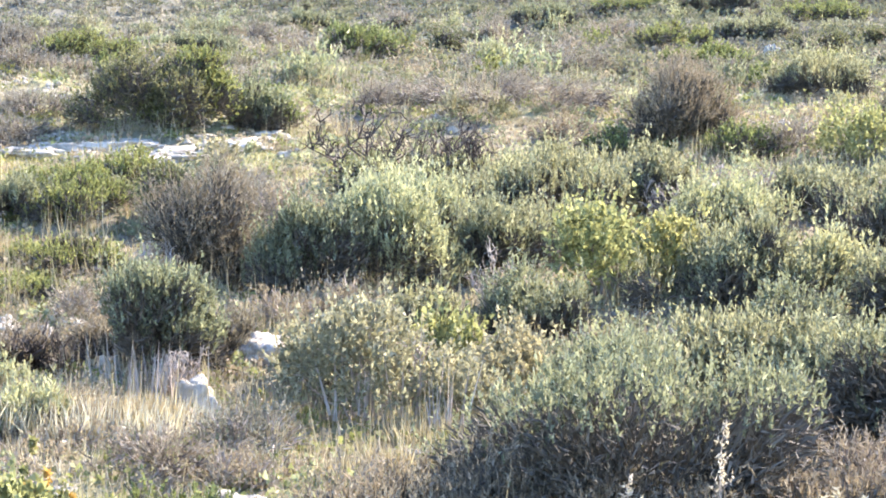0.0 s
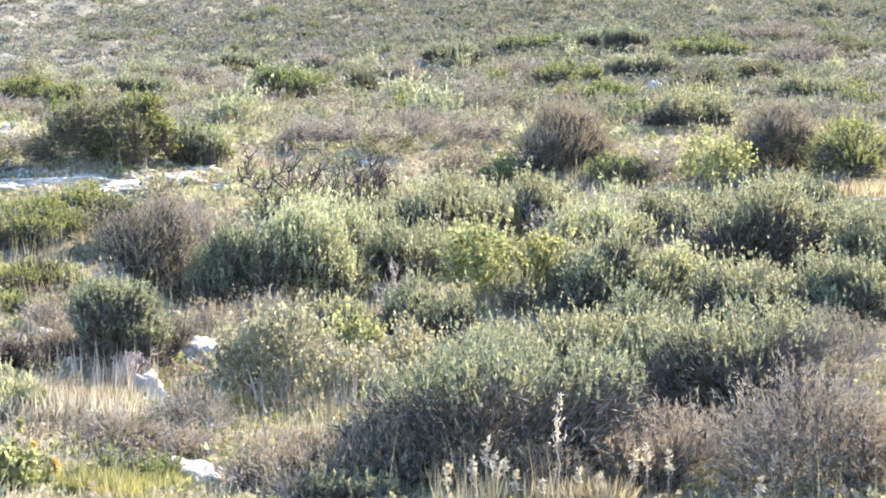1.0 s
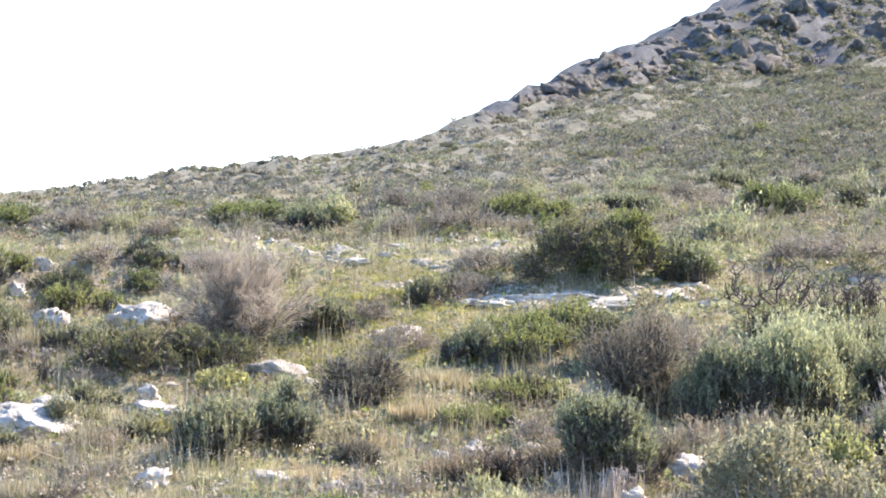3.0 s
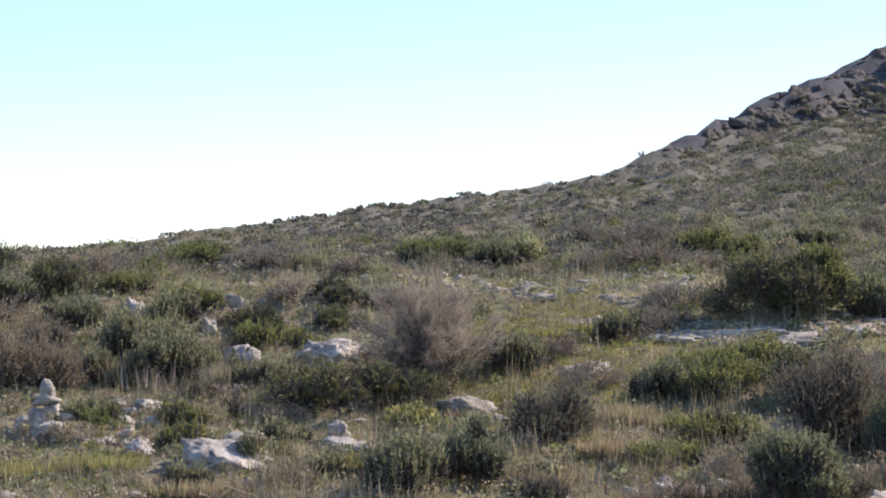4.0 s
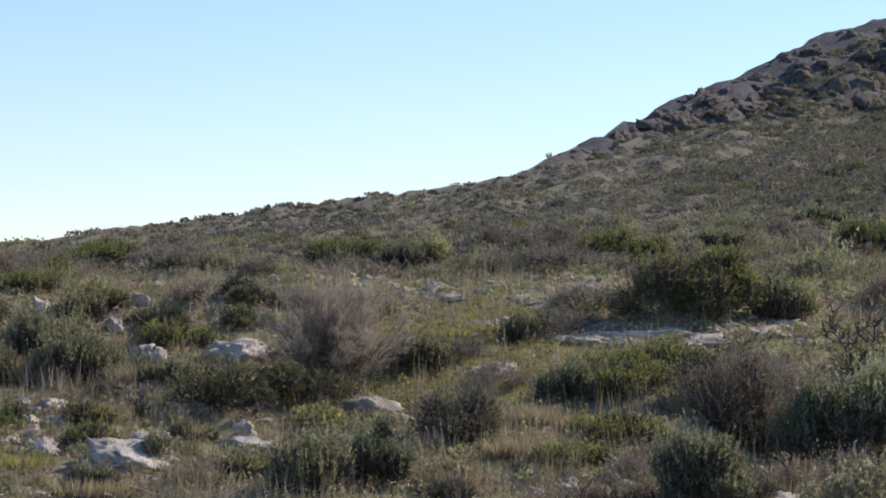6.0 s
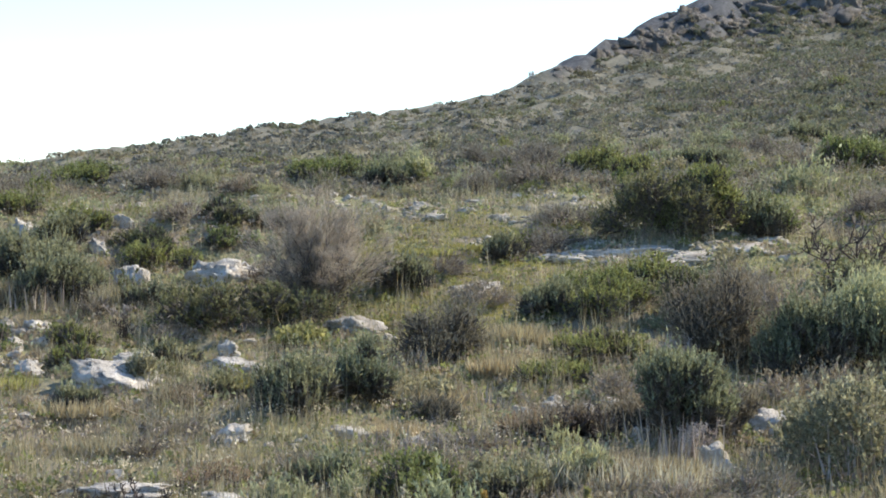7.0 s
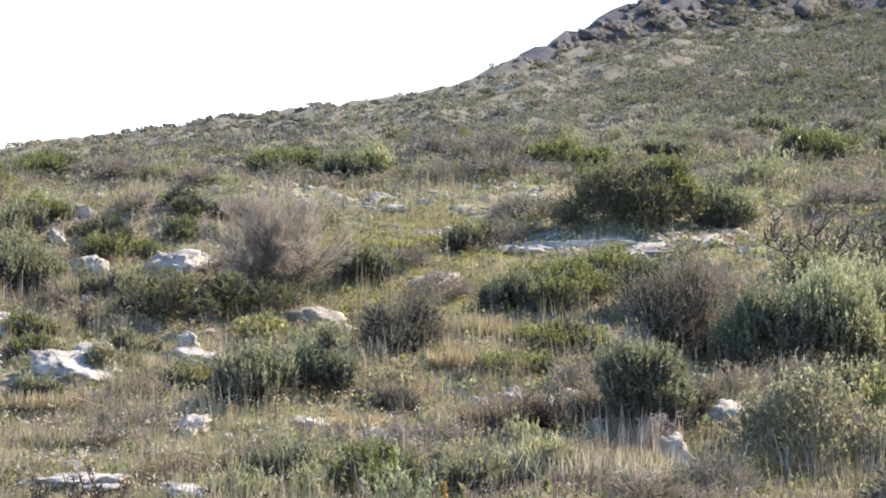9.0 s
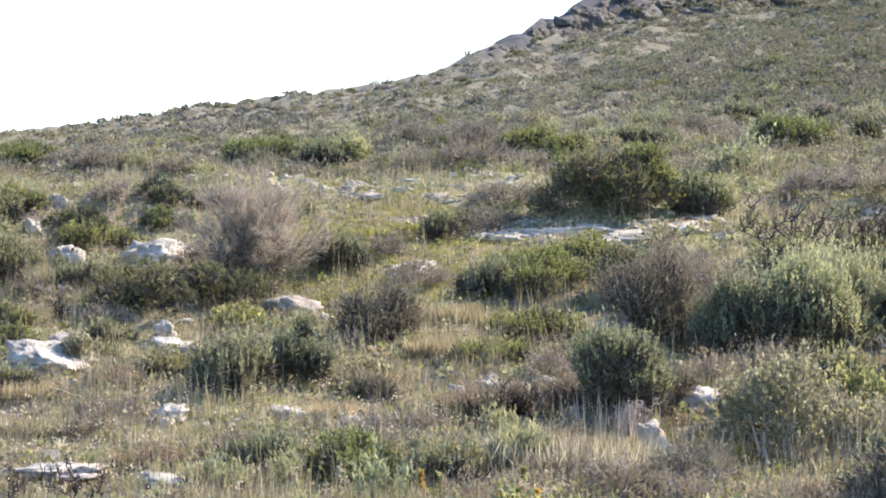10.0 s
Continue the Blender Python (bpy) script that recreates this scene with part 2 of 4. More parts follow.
def shoulder_rock(x, y):
    """How far the ground has passed from heath into the bare rock of the hill's shoulder."""
    if y < 30 or abs(x) > y:
        return 0.0
    px = 784 + F * x / y
    low = float(np.interp(px, ROCK_X, ROCK_Y))
    edge = R420 * math.exp((420 - min(low, 420)) / 420)
    if low - float(np.interp(px, CREST_X, CREST_Y)) < 8:
        return 0.0
    return min(1.0, max(0.0, (math.hypot(x, y) - edge) / 1.2 + 0.5))


def arc_steps():
    """Azimuths, close together where the slope is seen."""
    seen = [i * 0.35 for i in range(-58, 59)]
    wide = [20.3 + (i + 1) ** 1.5 * 1.6 for i in range(22)]
    wide = [a for a in wide if a < 180]
    return [-a for a in reversed(wide)] + seen + wide


def ground_mesh():
    az = arc_steps()
    radii = [0.0 + i * 2.0 for i in range(1, 13)] + [26 + i * 0.22 for i in range(180)] + [66 + i * 0.9 for i in range(90)] + [150 * 1.16 ** i for i in range(1, 23)]
    verts, faces = [(0.0, 0.0, surface_z(0.0, 0.01))], []
    n = len(az)
    for r in radii:
        for a in az:
            x, y = r * math.sin(radians(a)), r * math.cos(radians(a))
            z = surface_z(x, y)
            verts.append((x, y, z))
    for j in range(n):
        faces.append((0, 1 + (j + 1) % n, 1 + j))
    for i in range(len(radii) - 1):
        a0, b0 = 1 + i * n, 1 + (i + 1) * n
        for j in range(n):
            k = (j + 1) % n
            faces.append((a0 + j, a0 + k, b0 + k, b0 + j))
    me = bpy.data.meshes.new("ground")
    me.from_pydata(verts, [], faces)
    me.polygons.foreach_set("use_smooth", [True] * len(me.polygons))
    rock_mask = me.attributes.new("bare_rock", "FLOAT", "POINT")
    rock_mask.data.foreach_set("value", [shoulder_rock(x, y) for x, y, _ in verts])
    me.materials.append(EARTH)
    return me


ground = tagged(new("ground", ground_mesh()), "stony hillside of earth, moss and bare limestone rising to a crest", "ground", kind="structure")

# ---- mesh helpers ----


def unit(v):
    return v / np.maximum(np.linalg.norm(v, axis=1, keepdims=True), 1e-9)


def mesh_from(name, verts, faces, mat, per):
    """A mesh of equal faces with `per` corners each, from arrays."""
    me = bpy.data.meshes.new(name)
    nf = len(faces)
    me.vertices.add(len(verts))
    me.vertices.foreach_set("co", np.asarray(verts, dtype=np.float32).ravel())
    me.loops.add(nf * per)
    me.loops.foreach_set("vertex_index", np.asarray(faces, dtype=np.int32).ravel())
    me.polygons.add(nf)
    me.polygons.foreach_set("loop_start", np.arange(0, nf * per, per, dtype=np.int32))
    me.update(calc_edges=True)
    me.materials.append(mat)
    return me


def leaves(base, way, length, width, rng):
    """Pointed leaves, one three-cornered face each."""
    n = len(base)
    side = unit(np.cross(way, rng.normal(size=(n, 3))))
    length = np.broadcast_to(np.asarray(length, dtype=float).reshape(-1, 1), (n, 1))
    width = np.broadcast_to(np.asarray(width, dtype=float).reshape(-1, 1), (n, 1)) * 0.7
    foot = base + way * length * 0.15
    v = np.stack([foot + side * width, base + way * length, foot - side * width], 1).reshape(-1, 3)
    return v, np.arange(3 * n).reshape(-1, 3)


def tubes(paths, sides=4):
    """Tapered limbs. paths: rows of (points, start radius, end radius)."""
    verts, faces = [], []
    for pts, r0, r1 in paths:
        pts = np.asarray(pts)
        n, start = len(pts), len(verts)
        for i, p in enumerate(pts):
            d = pts[min(i + 1, n - 1)] - pts[max(i - 1, 0)]
            d = d / (np.linalg.norm(d) + 1e-9)
            a = np.cross(d, (0.3, 0.9, 0.1))
            a = a / (np.linalg.norm(a) + 1e-9)
            b = np.cross(d, a)
            r = r0 + (r1 - r0) * i / (n - 1)
            for k in range(sides):
                t = 2 * math.pi * k / sides
                verts.append(p + (a * math.cos(t) + b * math.sin(t)) * r)
        for i in range(n - 1):
            for k in range(sides):
                q = (k + 1) % sides
                faces.append((start + i * sides + k, start + i * sides + q, start + (i + 1) * sides + q, start + (i + 1) * sides + k))
    return np.array(verts), faces


def limb(rng, a, b, bend, n=5):
    a, b = np.asarray(a, float), np.asarray(b, float)
    s = np.linspace(0, 1, n)[:, None]
    p = a + (b - a) * s
    wob = rng.normal(size=(n, 3)) * bend * np.linalg.norm(b - a)
    wob[0] = wob[-1] = 0
    return p + wob


def part(name, me, parent, label=""):
    ob = new(name, me)
    ob.parent = parent
    return tagged(ob, label)


def root(name, x, y, turn=0.0, sink=0.02):
    ob = new(name)
    ob.empty_display_size = 0.2
    ob.matrix_basis = pose(x, y, surface_z(x, y) - sink, 0, 0, turn)
    return ob


# ---- shrubs ----
SHAPE = {  # leaf length, leaf width, sprig length, uprightness, leaves per sprig, density
    "olive": (0.076, 0.021, 0.28, 2.0, 12, 1.05),
    "light": (0.085, 0.021, 0.32, 2.2, 12, 1.0),
    "green": (0.050, 0.026, 0.14, 0.7, 10, 1.1),
    "bright": (0.085, 0.05, 0.38, 1.1, 8, 0.27),
    "dark": (0.048, 0.024, 0.12, 0.6, 10, 1.2),
    "broad": (0.070, 0.034, 0.26, 1.2, 9, 0.6),
    "mauve": (0.085, 0.010, 0.30, 1.0, 13, 0.85),
    "umber": (0.070, 0.011, 0.26, 1.0, 13, 1.3),
    "grey": (0.050, 0.013, 0.20, 0.7, 11, 0.9),
    "brown": (0.045, 0.014, 0.22, 1.0, 11, 0.9),
}
LABEL = {
    "olive": "grey-green olive-leaved shrub with upright sprigs",
    "light": "pale green willowy shrub with slender upright shoots",
    "green": "rounded green shrub with dense small leaves",
    "bright": "yellow-green broad-leaved shrub catching the sun",
    "dark": "dark green dense evergreen shrub",
    "broad": "sage-like shrub with grey-green leaves and dry stems",
    "mauve": "half-dry twiggy shrub of mauve-grey colour",
    "umber": "dense dusky brown-grey shrub with a dark heart",
    "grey": "low dry grey thorny cushion shrub",
    "brown": "dry brown withered shrub on the slope",
}


def crown(kind, w, h, rng, count):
    """Sprigs over the lumps of an uneven crown, with coarser growth inside it."""
    ll, lw, sl, upright, per, dens = SHAPE[kind]
    sl = min(sl * min(1.0, 0.55 + 0.25 * max(w, h)), 0.35 * h + 0.05)
    lumps = int(min(30, max(7, 6.5 * w / max(h, 0.1))))
    size = rng.uniform(0.2, 0.52, lumps) * min(h, 0.6 * w)
    ang = rng.uniform(0, 2 * math.pi, lumps)
    rad = np.sqrt(rng.uniform(0, 1, lumps)) * np.clip(0.5 * w - size * 0.75, 0.05, None)
    dome = 1 - 0.55 * (rad / (0.5 * w)) ** 2
    cz = np.clip(h * rng.uniform(0.5, 1.0, lumps) * dome - size * 0.8 - 0.3 * sl, 0.12 * h, None)
    cen = np.stack([rad * np.cos(ang), rad * np.sin(ang) * 0.85, cz], 1)
    n = int(max(40, count // per) * (1.25 if kind in ("olive", "light") else 1.0))
    pick = rng.choice(lumps, n, p=size ** 2 / np.sum(size ** 2))
    out = unit(rng.normal(size=(n, 3)) + (0, 0, 0.85 if kind in ('olive', 'light', 'green') else 0.35))
    shell = np.where(rng.uniform(size=n) < 0.8, rng.uniform(0.7, 1.0, n), rng.uniform(0.1, 0.75, n))
    tall = rng.uniform(0.65, 1.25, lumps)
    p = cen[pick] + out * (size[pick] * shell)[:, None] * np.stack([np.ones(n), np.ones(n), tall[pick]], 1)
    p[:, 2] = np.where(p[:, 2] < 0.03, rng.uniform(0.03, 0.45 * h, n), p[:, 2])
    p[:, 2] = np.minimum(p[:, 2], h - 0.5 * sl)
    if kind in ("olive", "light"):  # the foot of an old bush is bare of leaves, so shade-dark twigs show
        bare_foot = ([0.38, 0.76], [0.96, 0.0]) if w > 2.5 and h > 1.5 else ([0.05, 0.4], [0.5, 0.0])
        stay = rng.uniform(size=n) > np.interp(p[:, 2] / h, *bare_foot)
        p, out, n = p[stay], out[stay], int(stay.sum())
    way = unit(out * 0.6 + np.array((0, 0, upright)) + rng.normal(size=(n, 3)) * 0.3)
    if kind == "mauve":  # twigs fan out from the foot
        way = unit(unit(p + (0, 0, 0.12 * h)) + rng.normal(size=(n, 3)) * 0.4)
    length = sl * rng.uniform(0.5, 1.3, n) * np.where(rng.uniform(size=n) < (0.28 if kind == "light" else 0.12), 1.9, 1.0)
    s = rng.uniform(0.05, 1.0, (n, per))
    base = (p[:, None, :] + way[:, None, :] * (length[:, None] * s)[:, :, None]).reshape(-1, 3)
    spread = 0.45
    lway = unit(np.repeat(way, per, 0) * 1.0 + rng.normal(size=(n * per, 3)) * spread)
    m = len(base)
    ln, wd = ll * rng.uniform(0.6, 1.25, m), lw * rng.uniform(0.7, 1.3, m)
    return leaves(base, lway, ln, wd, rng), cen, size


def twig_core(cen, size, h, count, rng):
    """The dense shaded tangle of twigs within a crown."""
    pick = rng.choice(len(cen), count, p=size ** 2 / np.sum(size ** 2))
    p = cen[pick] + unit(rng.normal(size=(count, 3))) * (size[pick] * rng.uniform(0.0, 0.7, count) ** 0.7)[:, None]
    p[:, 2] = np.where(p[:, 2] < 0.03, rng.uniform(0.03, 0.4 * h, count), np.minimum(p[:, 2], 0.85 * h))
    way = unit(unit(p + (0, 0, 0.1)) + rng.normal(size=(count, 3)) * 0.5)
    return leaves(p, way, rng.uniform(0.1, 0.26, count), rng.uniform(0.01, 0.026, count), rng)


def stem_paths(cen, size, h, rng, twigs):
    """One limb with its twigs for each lump of the crown."""
    made = []
    for c, s in zip(cen, size):
        foot = (c[0] * 0.2 + rng.normal() * 0.03, c[1] * 0.2 + rng.normal() * 0.03, -0.04)
        thick = 0.012 + 0.008 * h
        paths = [(limb(rng, foot, c, 0.06), thick, thick * 0.35)]
        for _ in range(twigs):
            tip = c + unit(rng.normal(size=(1, 3)) + (0, 0, 0.7))[0] * s
            tip[2] = min(max(tip[2], 0.05), h)
            paths.append((limb(rng, c, tip, 0.08, 4), thick * 0.35, 0.003))
        made.append(paths)
    return made


def shrub(kind, x, y, w, h, label=""):
    COUNTER[0] += 1
    rng = np.random.default_rng(COUNTER[0])
    w *= 1.22 if kind == "olive" and w > 2 else 1.1
    count = int(min(48000, max(1500, 3900 * w * (h + 0.15) * SHAPE[kind][5])))
    (v, f), cen, size = crown(kind, w, h, rng, count)
    ob = root("shrub", x, y, 0)
    part("foliage", mesh_from("foliage", v, f, LEAF[kind], 3), ob)
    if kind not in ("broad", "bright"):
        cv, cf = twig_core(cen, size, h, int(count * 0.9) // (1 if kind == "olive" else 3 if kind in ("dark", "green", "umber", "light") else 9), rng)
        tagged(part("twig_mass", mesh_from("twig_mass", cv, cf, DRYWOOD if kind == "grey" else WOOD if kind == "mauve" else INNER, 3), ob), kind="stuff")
    bark = DRYWOOD if kind in ("grey", "broad", "brown") else WOOD
    for paths in stem_paths(cen, size, h, rng, 3):
        tv, tf = tubes(paths, 3)
        part("stem", mesh_from("stem", tv, tf, bark, 4), ob)
    return tagged(ob, label or LABEL[kind], "shrub", "shrubs of the slope")


COUNTER = [100]


def fan_bush(x, y, w, h):
    """A leafless bush: limbs fan out from one foot, fork twice and end in a haze of fine twigs."""
    COUNTER[0] += 1
    rng = np.random.default_rng(COUNTER[0])
    ob = root("bare_bush", x, y, 0, 0.04)
    tips, ways = [], []
    for _ in range(34):
        a, lean = rng.uniform(0, 2 * math.pi), rng.uniform(0.0, 1.0) ** 0.7 * 1.02
        reach = 1 / math.hypot(math.sin(lean) / (0.5 * w), math.cos(lean) / h) * rng.uniform(0.72, 0.94)
        top = np.array((math.sin(lean) * math.cos(a), math.sin(lean) * math.sin(a) * 0.9, math.cos(lean))) * reach
        foot = np.array((rng.normal() * 0.1, rng.normal() * 0.1, -0.05))
        main = limb(rng, foot, top, 0.045, 8)
        paths = [(main, 0.02, 0.006)]
        for k in range(2, 8):
            for _ in range(2):
                d = unit((main[k] - foot)[None] / reach + rng.normal(size=(1, 3)) * 0.45 + (0, 0, 0.12))[0]
                tip = main[k] + d * rng.uniform(0.22, 0.5) * (1.1 - 0.08 * k)
                tip[2] = max(tip[2], 0.08)
                side = limb(rng, main[k], tip, 0.06, 4)
                paths.append((side, 0.008, 0.003))
                for q in (1, 2, 3):
                    tips.append(side[q])
                    ways.append(d)
        v, f = tubes(paths, 3)
        part("branch", mesh_from("branch", v, f, WOOD, 4), ob)
    per = 17
    base = np.repeat(np.array(tips), per, 0) + rng.normal(size=(len(tips) * per, 3)) * 0.05
    way = unit(np.repeat(np.array(ways), per, 0) + rng.normal(size=base.shape) * 0.45)
    high = base[:, 2] > 0.1 * h + 0.35 * np.hypot(base[:, 0], base[:, 1])
    base, way = base[high], way[high]
    v, f = leaves(base, way, rng.uniform(0.12, 0.3, len(base)), rng.uniform(0.004, 0.008, len(base)), rng)
    tagged(part("twig_haze", mesh_from("twig_haze", v, f, LEAF["tamarisk"], 3), ob, "haze of fine pinkish-grey twigs"), kind="stuff")
    # dark heart: the shade low in the fan, put into twig colour
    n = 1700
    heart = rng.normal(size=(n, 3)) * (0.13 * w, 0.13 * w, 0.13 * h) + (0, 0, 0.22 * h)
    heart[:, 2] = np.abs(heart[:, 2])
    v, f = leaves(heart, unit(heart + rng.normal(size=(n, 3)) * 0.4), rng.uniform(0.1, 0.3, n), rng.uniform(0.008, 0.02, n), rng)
    tagged(part("twig_mass", mesh_from("twig_mass", v, f, INNER, 3), ob, "tangle of inner twigs with shade put into their dark colour"), kind="stuff")
    return tagged(ob, "large leafless bush of fine pinkish-grey twigs fanning from one foot", "bush", "dead bushes")


# ---- leafless bushes ----
def bare(kind, x, y, w, h):
    COUNTER[0] += 1
    rng = np.random.default_rng(COUNTER[0])
    ob = root("dead_bush", x, y, 0, 0.03)
    mat = CHARRED if kind == "burnt" else DRYWOOD
    for i in range(max(4, int(5 + 1.5 * w))):
        a = rng.uniform(0, 2 * math.pi)
        top = np.array((0.5 * w * math.cos(a) * rng.uniform(0.4, 1), 0.4 * w * math.sin(a) * rng.uniform(0.3, 1), h * rng.uniform(0.45, 1.0)))
        top[2] *= 1 - 0.4 * math.hypot(top[0], top[1]) / (0.5 * w)
        foot = np.array((top[0] * 0.15, top[1] * 0.15, -0.05))
        main = limb(rng, foot, top, 0.085, 7)
        thick = 0.016 + 0.010 * h
        paths = [(main, thick, 0.006)]
        for k in range(2, 7):
            for _ in range(3):
                d = unit(rng.normal(size=(1, 3)) * 0.7 + (0, 0, 1.0))[0]
                tip = main[k] + d * h * rng.uniform(0.12, 0.28)
                tip[2] = max(tip[2], 0.02)
                br = limb(rng, main[k], tip, 0.10, 4)
                paths.append((br, thick * 0.4, 0.004))
                for _ in range(2):
                    t2 = br[2] + unit(rng.normal(size=(1, 3)) + (0, 0, 0.6))[0] * h * rng.uniform(0.06, 0.14)
                    paths.append((limb(rng, br[2], t2, 0.08, 3), 0.005, 0.003))
        v, f = tubes(paths)
        part("branch", mesh_from("branch", v, f, mat, 4), ob)
    label = "leafless burnt bush with dark crooked branches" if kind == "burnt" else "leafless dry bush of bleached grey twigs"
    return tagged(ob, label, "dead bush", "dead bushes")


# ---- rocks ----
def rock_mesh(name, w, d, h, seed, rough=0.3, level=4, mat=None):
    bm = bmesh.new()
    bmesh.ops.create_icosphere(bm, subdivisions=level, radius=1.0)
    off = Vector((seed * 3.17, seed * 1.31, seed * 0.77))
    dice = random.Random(seed)
    cuts = [(Vector((dice.gauss(0, 1), dice.gauss(0, 1), dice.gauss(0.2, 0.8))).normalized(), dice.uniform(0.62, 0.92)) for _ in range(9)]
    for v in bm.verts:
        p = v.co.copy()
        # flattened sides and worn edges
        q = max(abs(p.x), abs(p.y), abs(p.z))
        p = p.lerp(p / q, 0.42)
        for way, depth in cuts:  # broken faces
            past = p.dot(way) - depth
            if past > 0:
                p = p - way * past * 0.88
        near = noise.voronoi(p * 1.5 + off)[0]
        p = p * (1 - 0.22 * max(0.0, 1 - (near[1] - near[0]) * 4.0) + 0.10 * (noise.cell(p * 1.6 + off) - 0.5))
        n = noise.noise(p * 1.3 + off) * rough * 0.6 + abs(noise.noise(p * 2.9 + off)) * rough * 0.5 + noise.noise(p * 7 + off) * rough * 0.18 + noise.noise(p * 15 + off) * rough * 0.08
        p = p * (1 + n)
        v.co = (p.x * w * 0.46, p.y * d * 0.46, p.z * h * 0.62)
    me = bpy.data.meshes.new(name)
    bm.to_mesh(me)
    bm.free()
    me.polygons.foreach_set("use_smooth", [True] * len(me.polygons))
    me.materials.append(mat or ROCK)
    return me


def rock(kind, x, y, w, h):
    seed = int(abs(x) * 131 + abs(y) * 577)
    dice = random.Random(seed)
    d = w * (0.7 if kind == "boulder" else 0.95)
    ob = new("boulder" if kind == "boulder" else "rock_slab", rock_mesh("rock", w, d, h, seed % 997, 0.34 if kind == "boulder" else 0.26, 4, GREY_ROCK if kind == "dull" else ROCK))
    ob.matrix_basis = pose(x, y, surface_z(x, y) + h * 0.15, dice.uniform(-6, 10), dice.uniform(-8, 8), dice.uniform(-25, 25))
    label = "weathered pale grey limestone boulder among dry grass" if kind == "boulder" else "lichen-grey limestone slab, toned down partly for shade, bedded in the slope" if kind == "dull" else "low flat limestone slab bedded in the slope"
    return tagged(ob, label, "rock", "limestone rocks")


def cairn(x, y):
    """Stones piled by hand, a broad one at the foot and a round one on top."""
    ob = root("cairn", x, y, 0, 0.0)
    for seed, dx, z, w, h in ((61, 0.0, 0.07, 0.84, 0.32), (62, -0.12, 0.28, 0.46, 0.26), (63, 0.08, 0.41, 0.4, 0.22), (64, -0.02, 0.55, 0.6, 0.17), (65, 0.04, 0.73, 0.32, 0.3)):
        piece = part("stone", rock_mesh("stone", w, w * 0.8, h, seed, 0.22, 3, ROCK), ob)
        piece.matrix_basis = pose(dx, 0, z, seed % 5 - 2, seed % 7 - 3, seed * 53 % 360)
    return tagged(ob, "small cairn of stacked pale limestone stones on the slope", "cairn")


def shelf(kind, x, y, w, h):
    COUNTER[0] += 1
    ob = new("rock_ledge", rock_mesh("ledge", w * 1.45, w * (0.8 if w < 1.1 else 0.5), 0.2, COUNTER[0], 0.30, 4, CHALK))
    ob.matrix_basis = pose(x, y, surface_z(x, y) - 0.012, 9, 0, (COUNTER[0] * 37) % 50 - 25)
    return tagged(ob, "bare chalky white limestone ledge lying flush with the ground", "rock", "limestone ledges")


def tuft(kind, x, y, w, h):
    """A tussock of grass."""
    COUNTER[0] += 1
    rng = np.random.default_rng(COUNTER[0])
    tall = kind == "tall"
    n = int(34 * w + 10) if tall else int((260 if kind == "pale" else 600) * min(w, 2.0) + (60 if kind == "pale" else 160))
    a, q = rng.uniform(0, 2 * math.pi, n), np.sqrt(rng.uniform(0, 1, n)) * 0.5 * w
    foot = np.stack([q * np.cos(a), q * np.sin(a), np.full(n, -0.02)], 1)
    way = unit(foot * (0.15 if tall else 0.5) / max(w, 0.2) + rng.normal(size=(n, 3)) * (0.09 if tall else 0.28) + (0, 0, 1))
    ob = root("grass_tussock", x, y)
    v, f = leaves(foot, way, (1.0 if tall else 1.25) * h * (rng.uniform(0.2, 1.15, n) if tall else rng.uniform(0.5, 1.1, n)), (0.02 if tall else 0.02) * rng.uniform(0.6, 1.4, n), rng)
    tagged(part("tuft", mesh_from("tuft", v, f, GRASS if kind == "green" else DRYWOOD if tall else SEED if kind == "pale" else STRAW, 3), ob), kind="stuff")
    return tagged(ob, "clump of tall straight dry stems" if tall else "fresh green tussock of grass" if kind == "green" else "bleached pale tussock of ripe grass" if kind == "pale" else "golden dry tussock of grass catching the sun", "grass", "grass tussocks")


# ---- tall dry stalks ----
def stalk(kind, x, y, w, h):
    COUNTER[0] += 1
    rng = np.random.default_rng(COUNTER[0])
    ob = root("dry_flower_stalk", x, y, 0, 0.03)
    lean = rng.normal(size=2) * 0.06 * h
    main = limb(rng, (0, 0, -0.03), (lean[0], lean[1], h), 0.012, 8)
    paths = [(main, 0.009, 0.004)]
    heads, ways = [], []
    for k in range(9 + int(7 * h)):
        s = rng.uniform(0.5, 1.0)
        p = main[0] + (main[-1] - main[0]) * s
        a = rng.uniform(0, 2 * math.pi)
        reach = (1.05 - s) * 0.26 * h + 0.03
        tip = p + np.array((math.cos(a) * reach * 0.5, math.sin(a) * reach * 0.5, reach * 0.75))
        paths.append((limb(rng, p, tip, 0.05, 3), 0.004, 0.002))
        for q in np.linspace(0.45, 1, 4):
            for _ in range(1 + (k % 2)):
                heads.append(p + (tip - p) * q)
                ways.append(rng.normal(size=3) * 0.6 + (0, 0, 0.5))
    v, f = tubes(paths, 3)
    part("stem", mesh_from("stem", v, f, DRYWOOD, 4), ob)
    hv, hf = leaves(np.array(heads), unit(np.array(ways)), rng.uniform(0.04, 0.07, len(heads)) * (1 if kind == "seedy" else 1.2), rng.uniform(0.013, 0.022, len(heads)) * (1 if kind == "seedy" else 2.2), rng)
    part("panicle" if kind == "seedy" else "foliage", mesh_from("panicle", hv, hf, SEED if kind == "seedy" else RUSTY if kind == "rusty" else LEAF["bright"], 3), ob)
    label = "tall bleached flower stalk with pale seed heads" if kind == "seedy" else "small weed with withering orange leaves" if kind == "rusty" else "tall weed with yellowing leaves on a thin stalk"
    return tagged(ob, label, "dry stalk", "dry stalks")


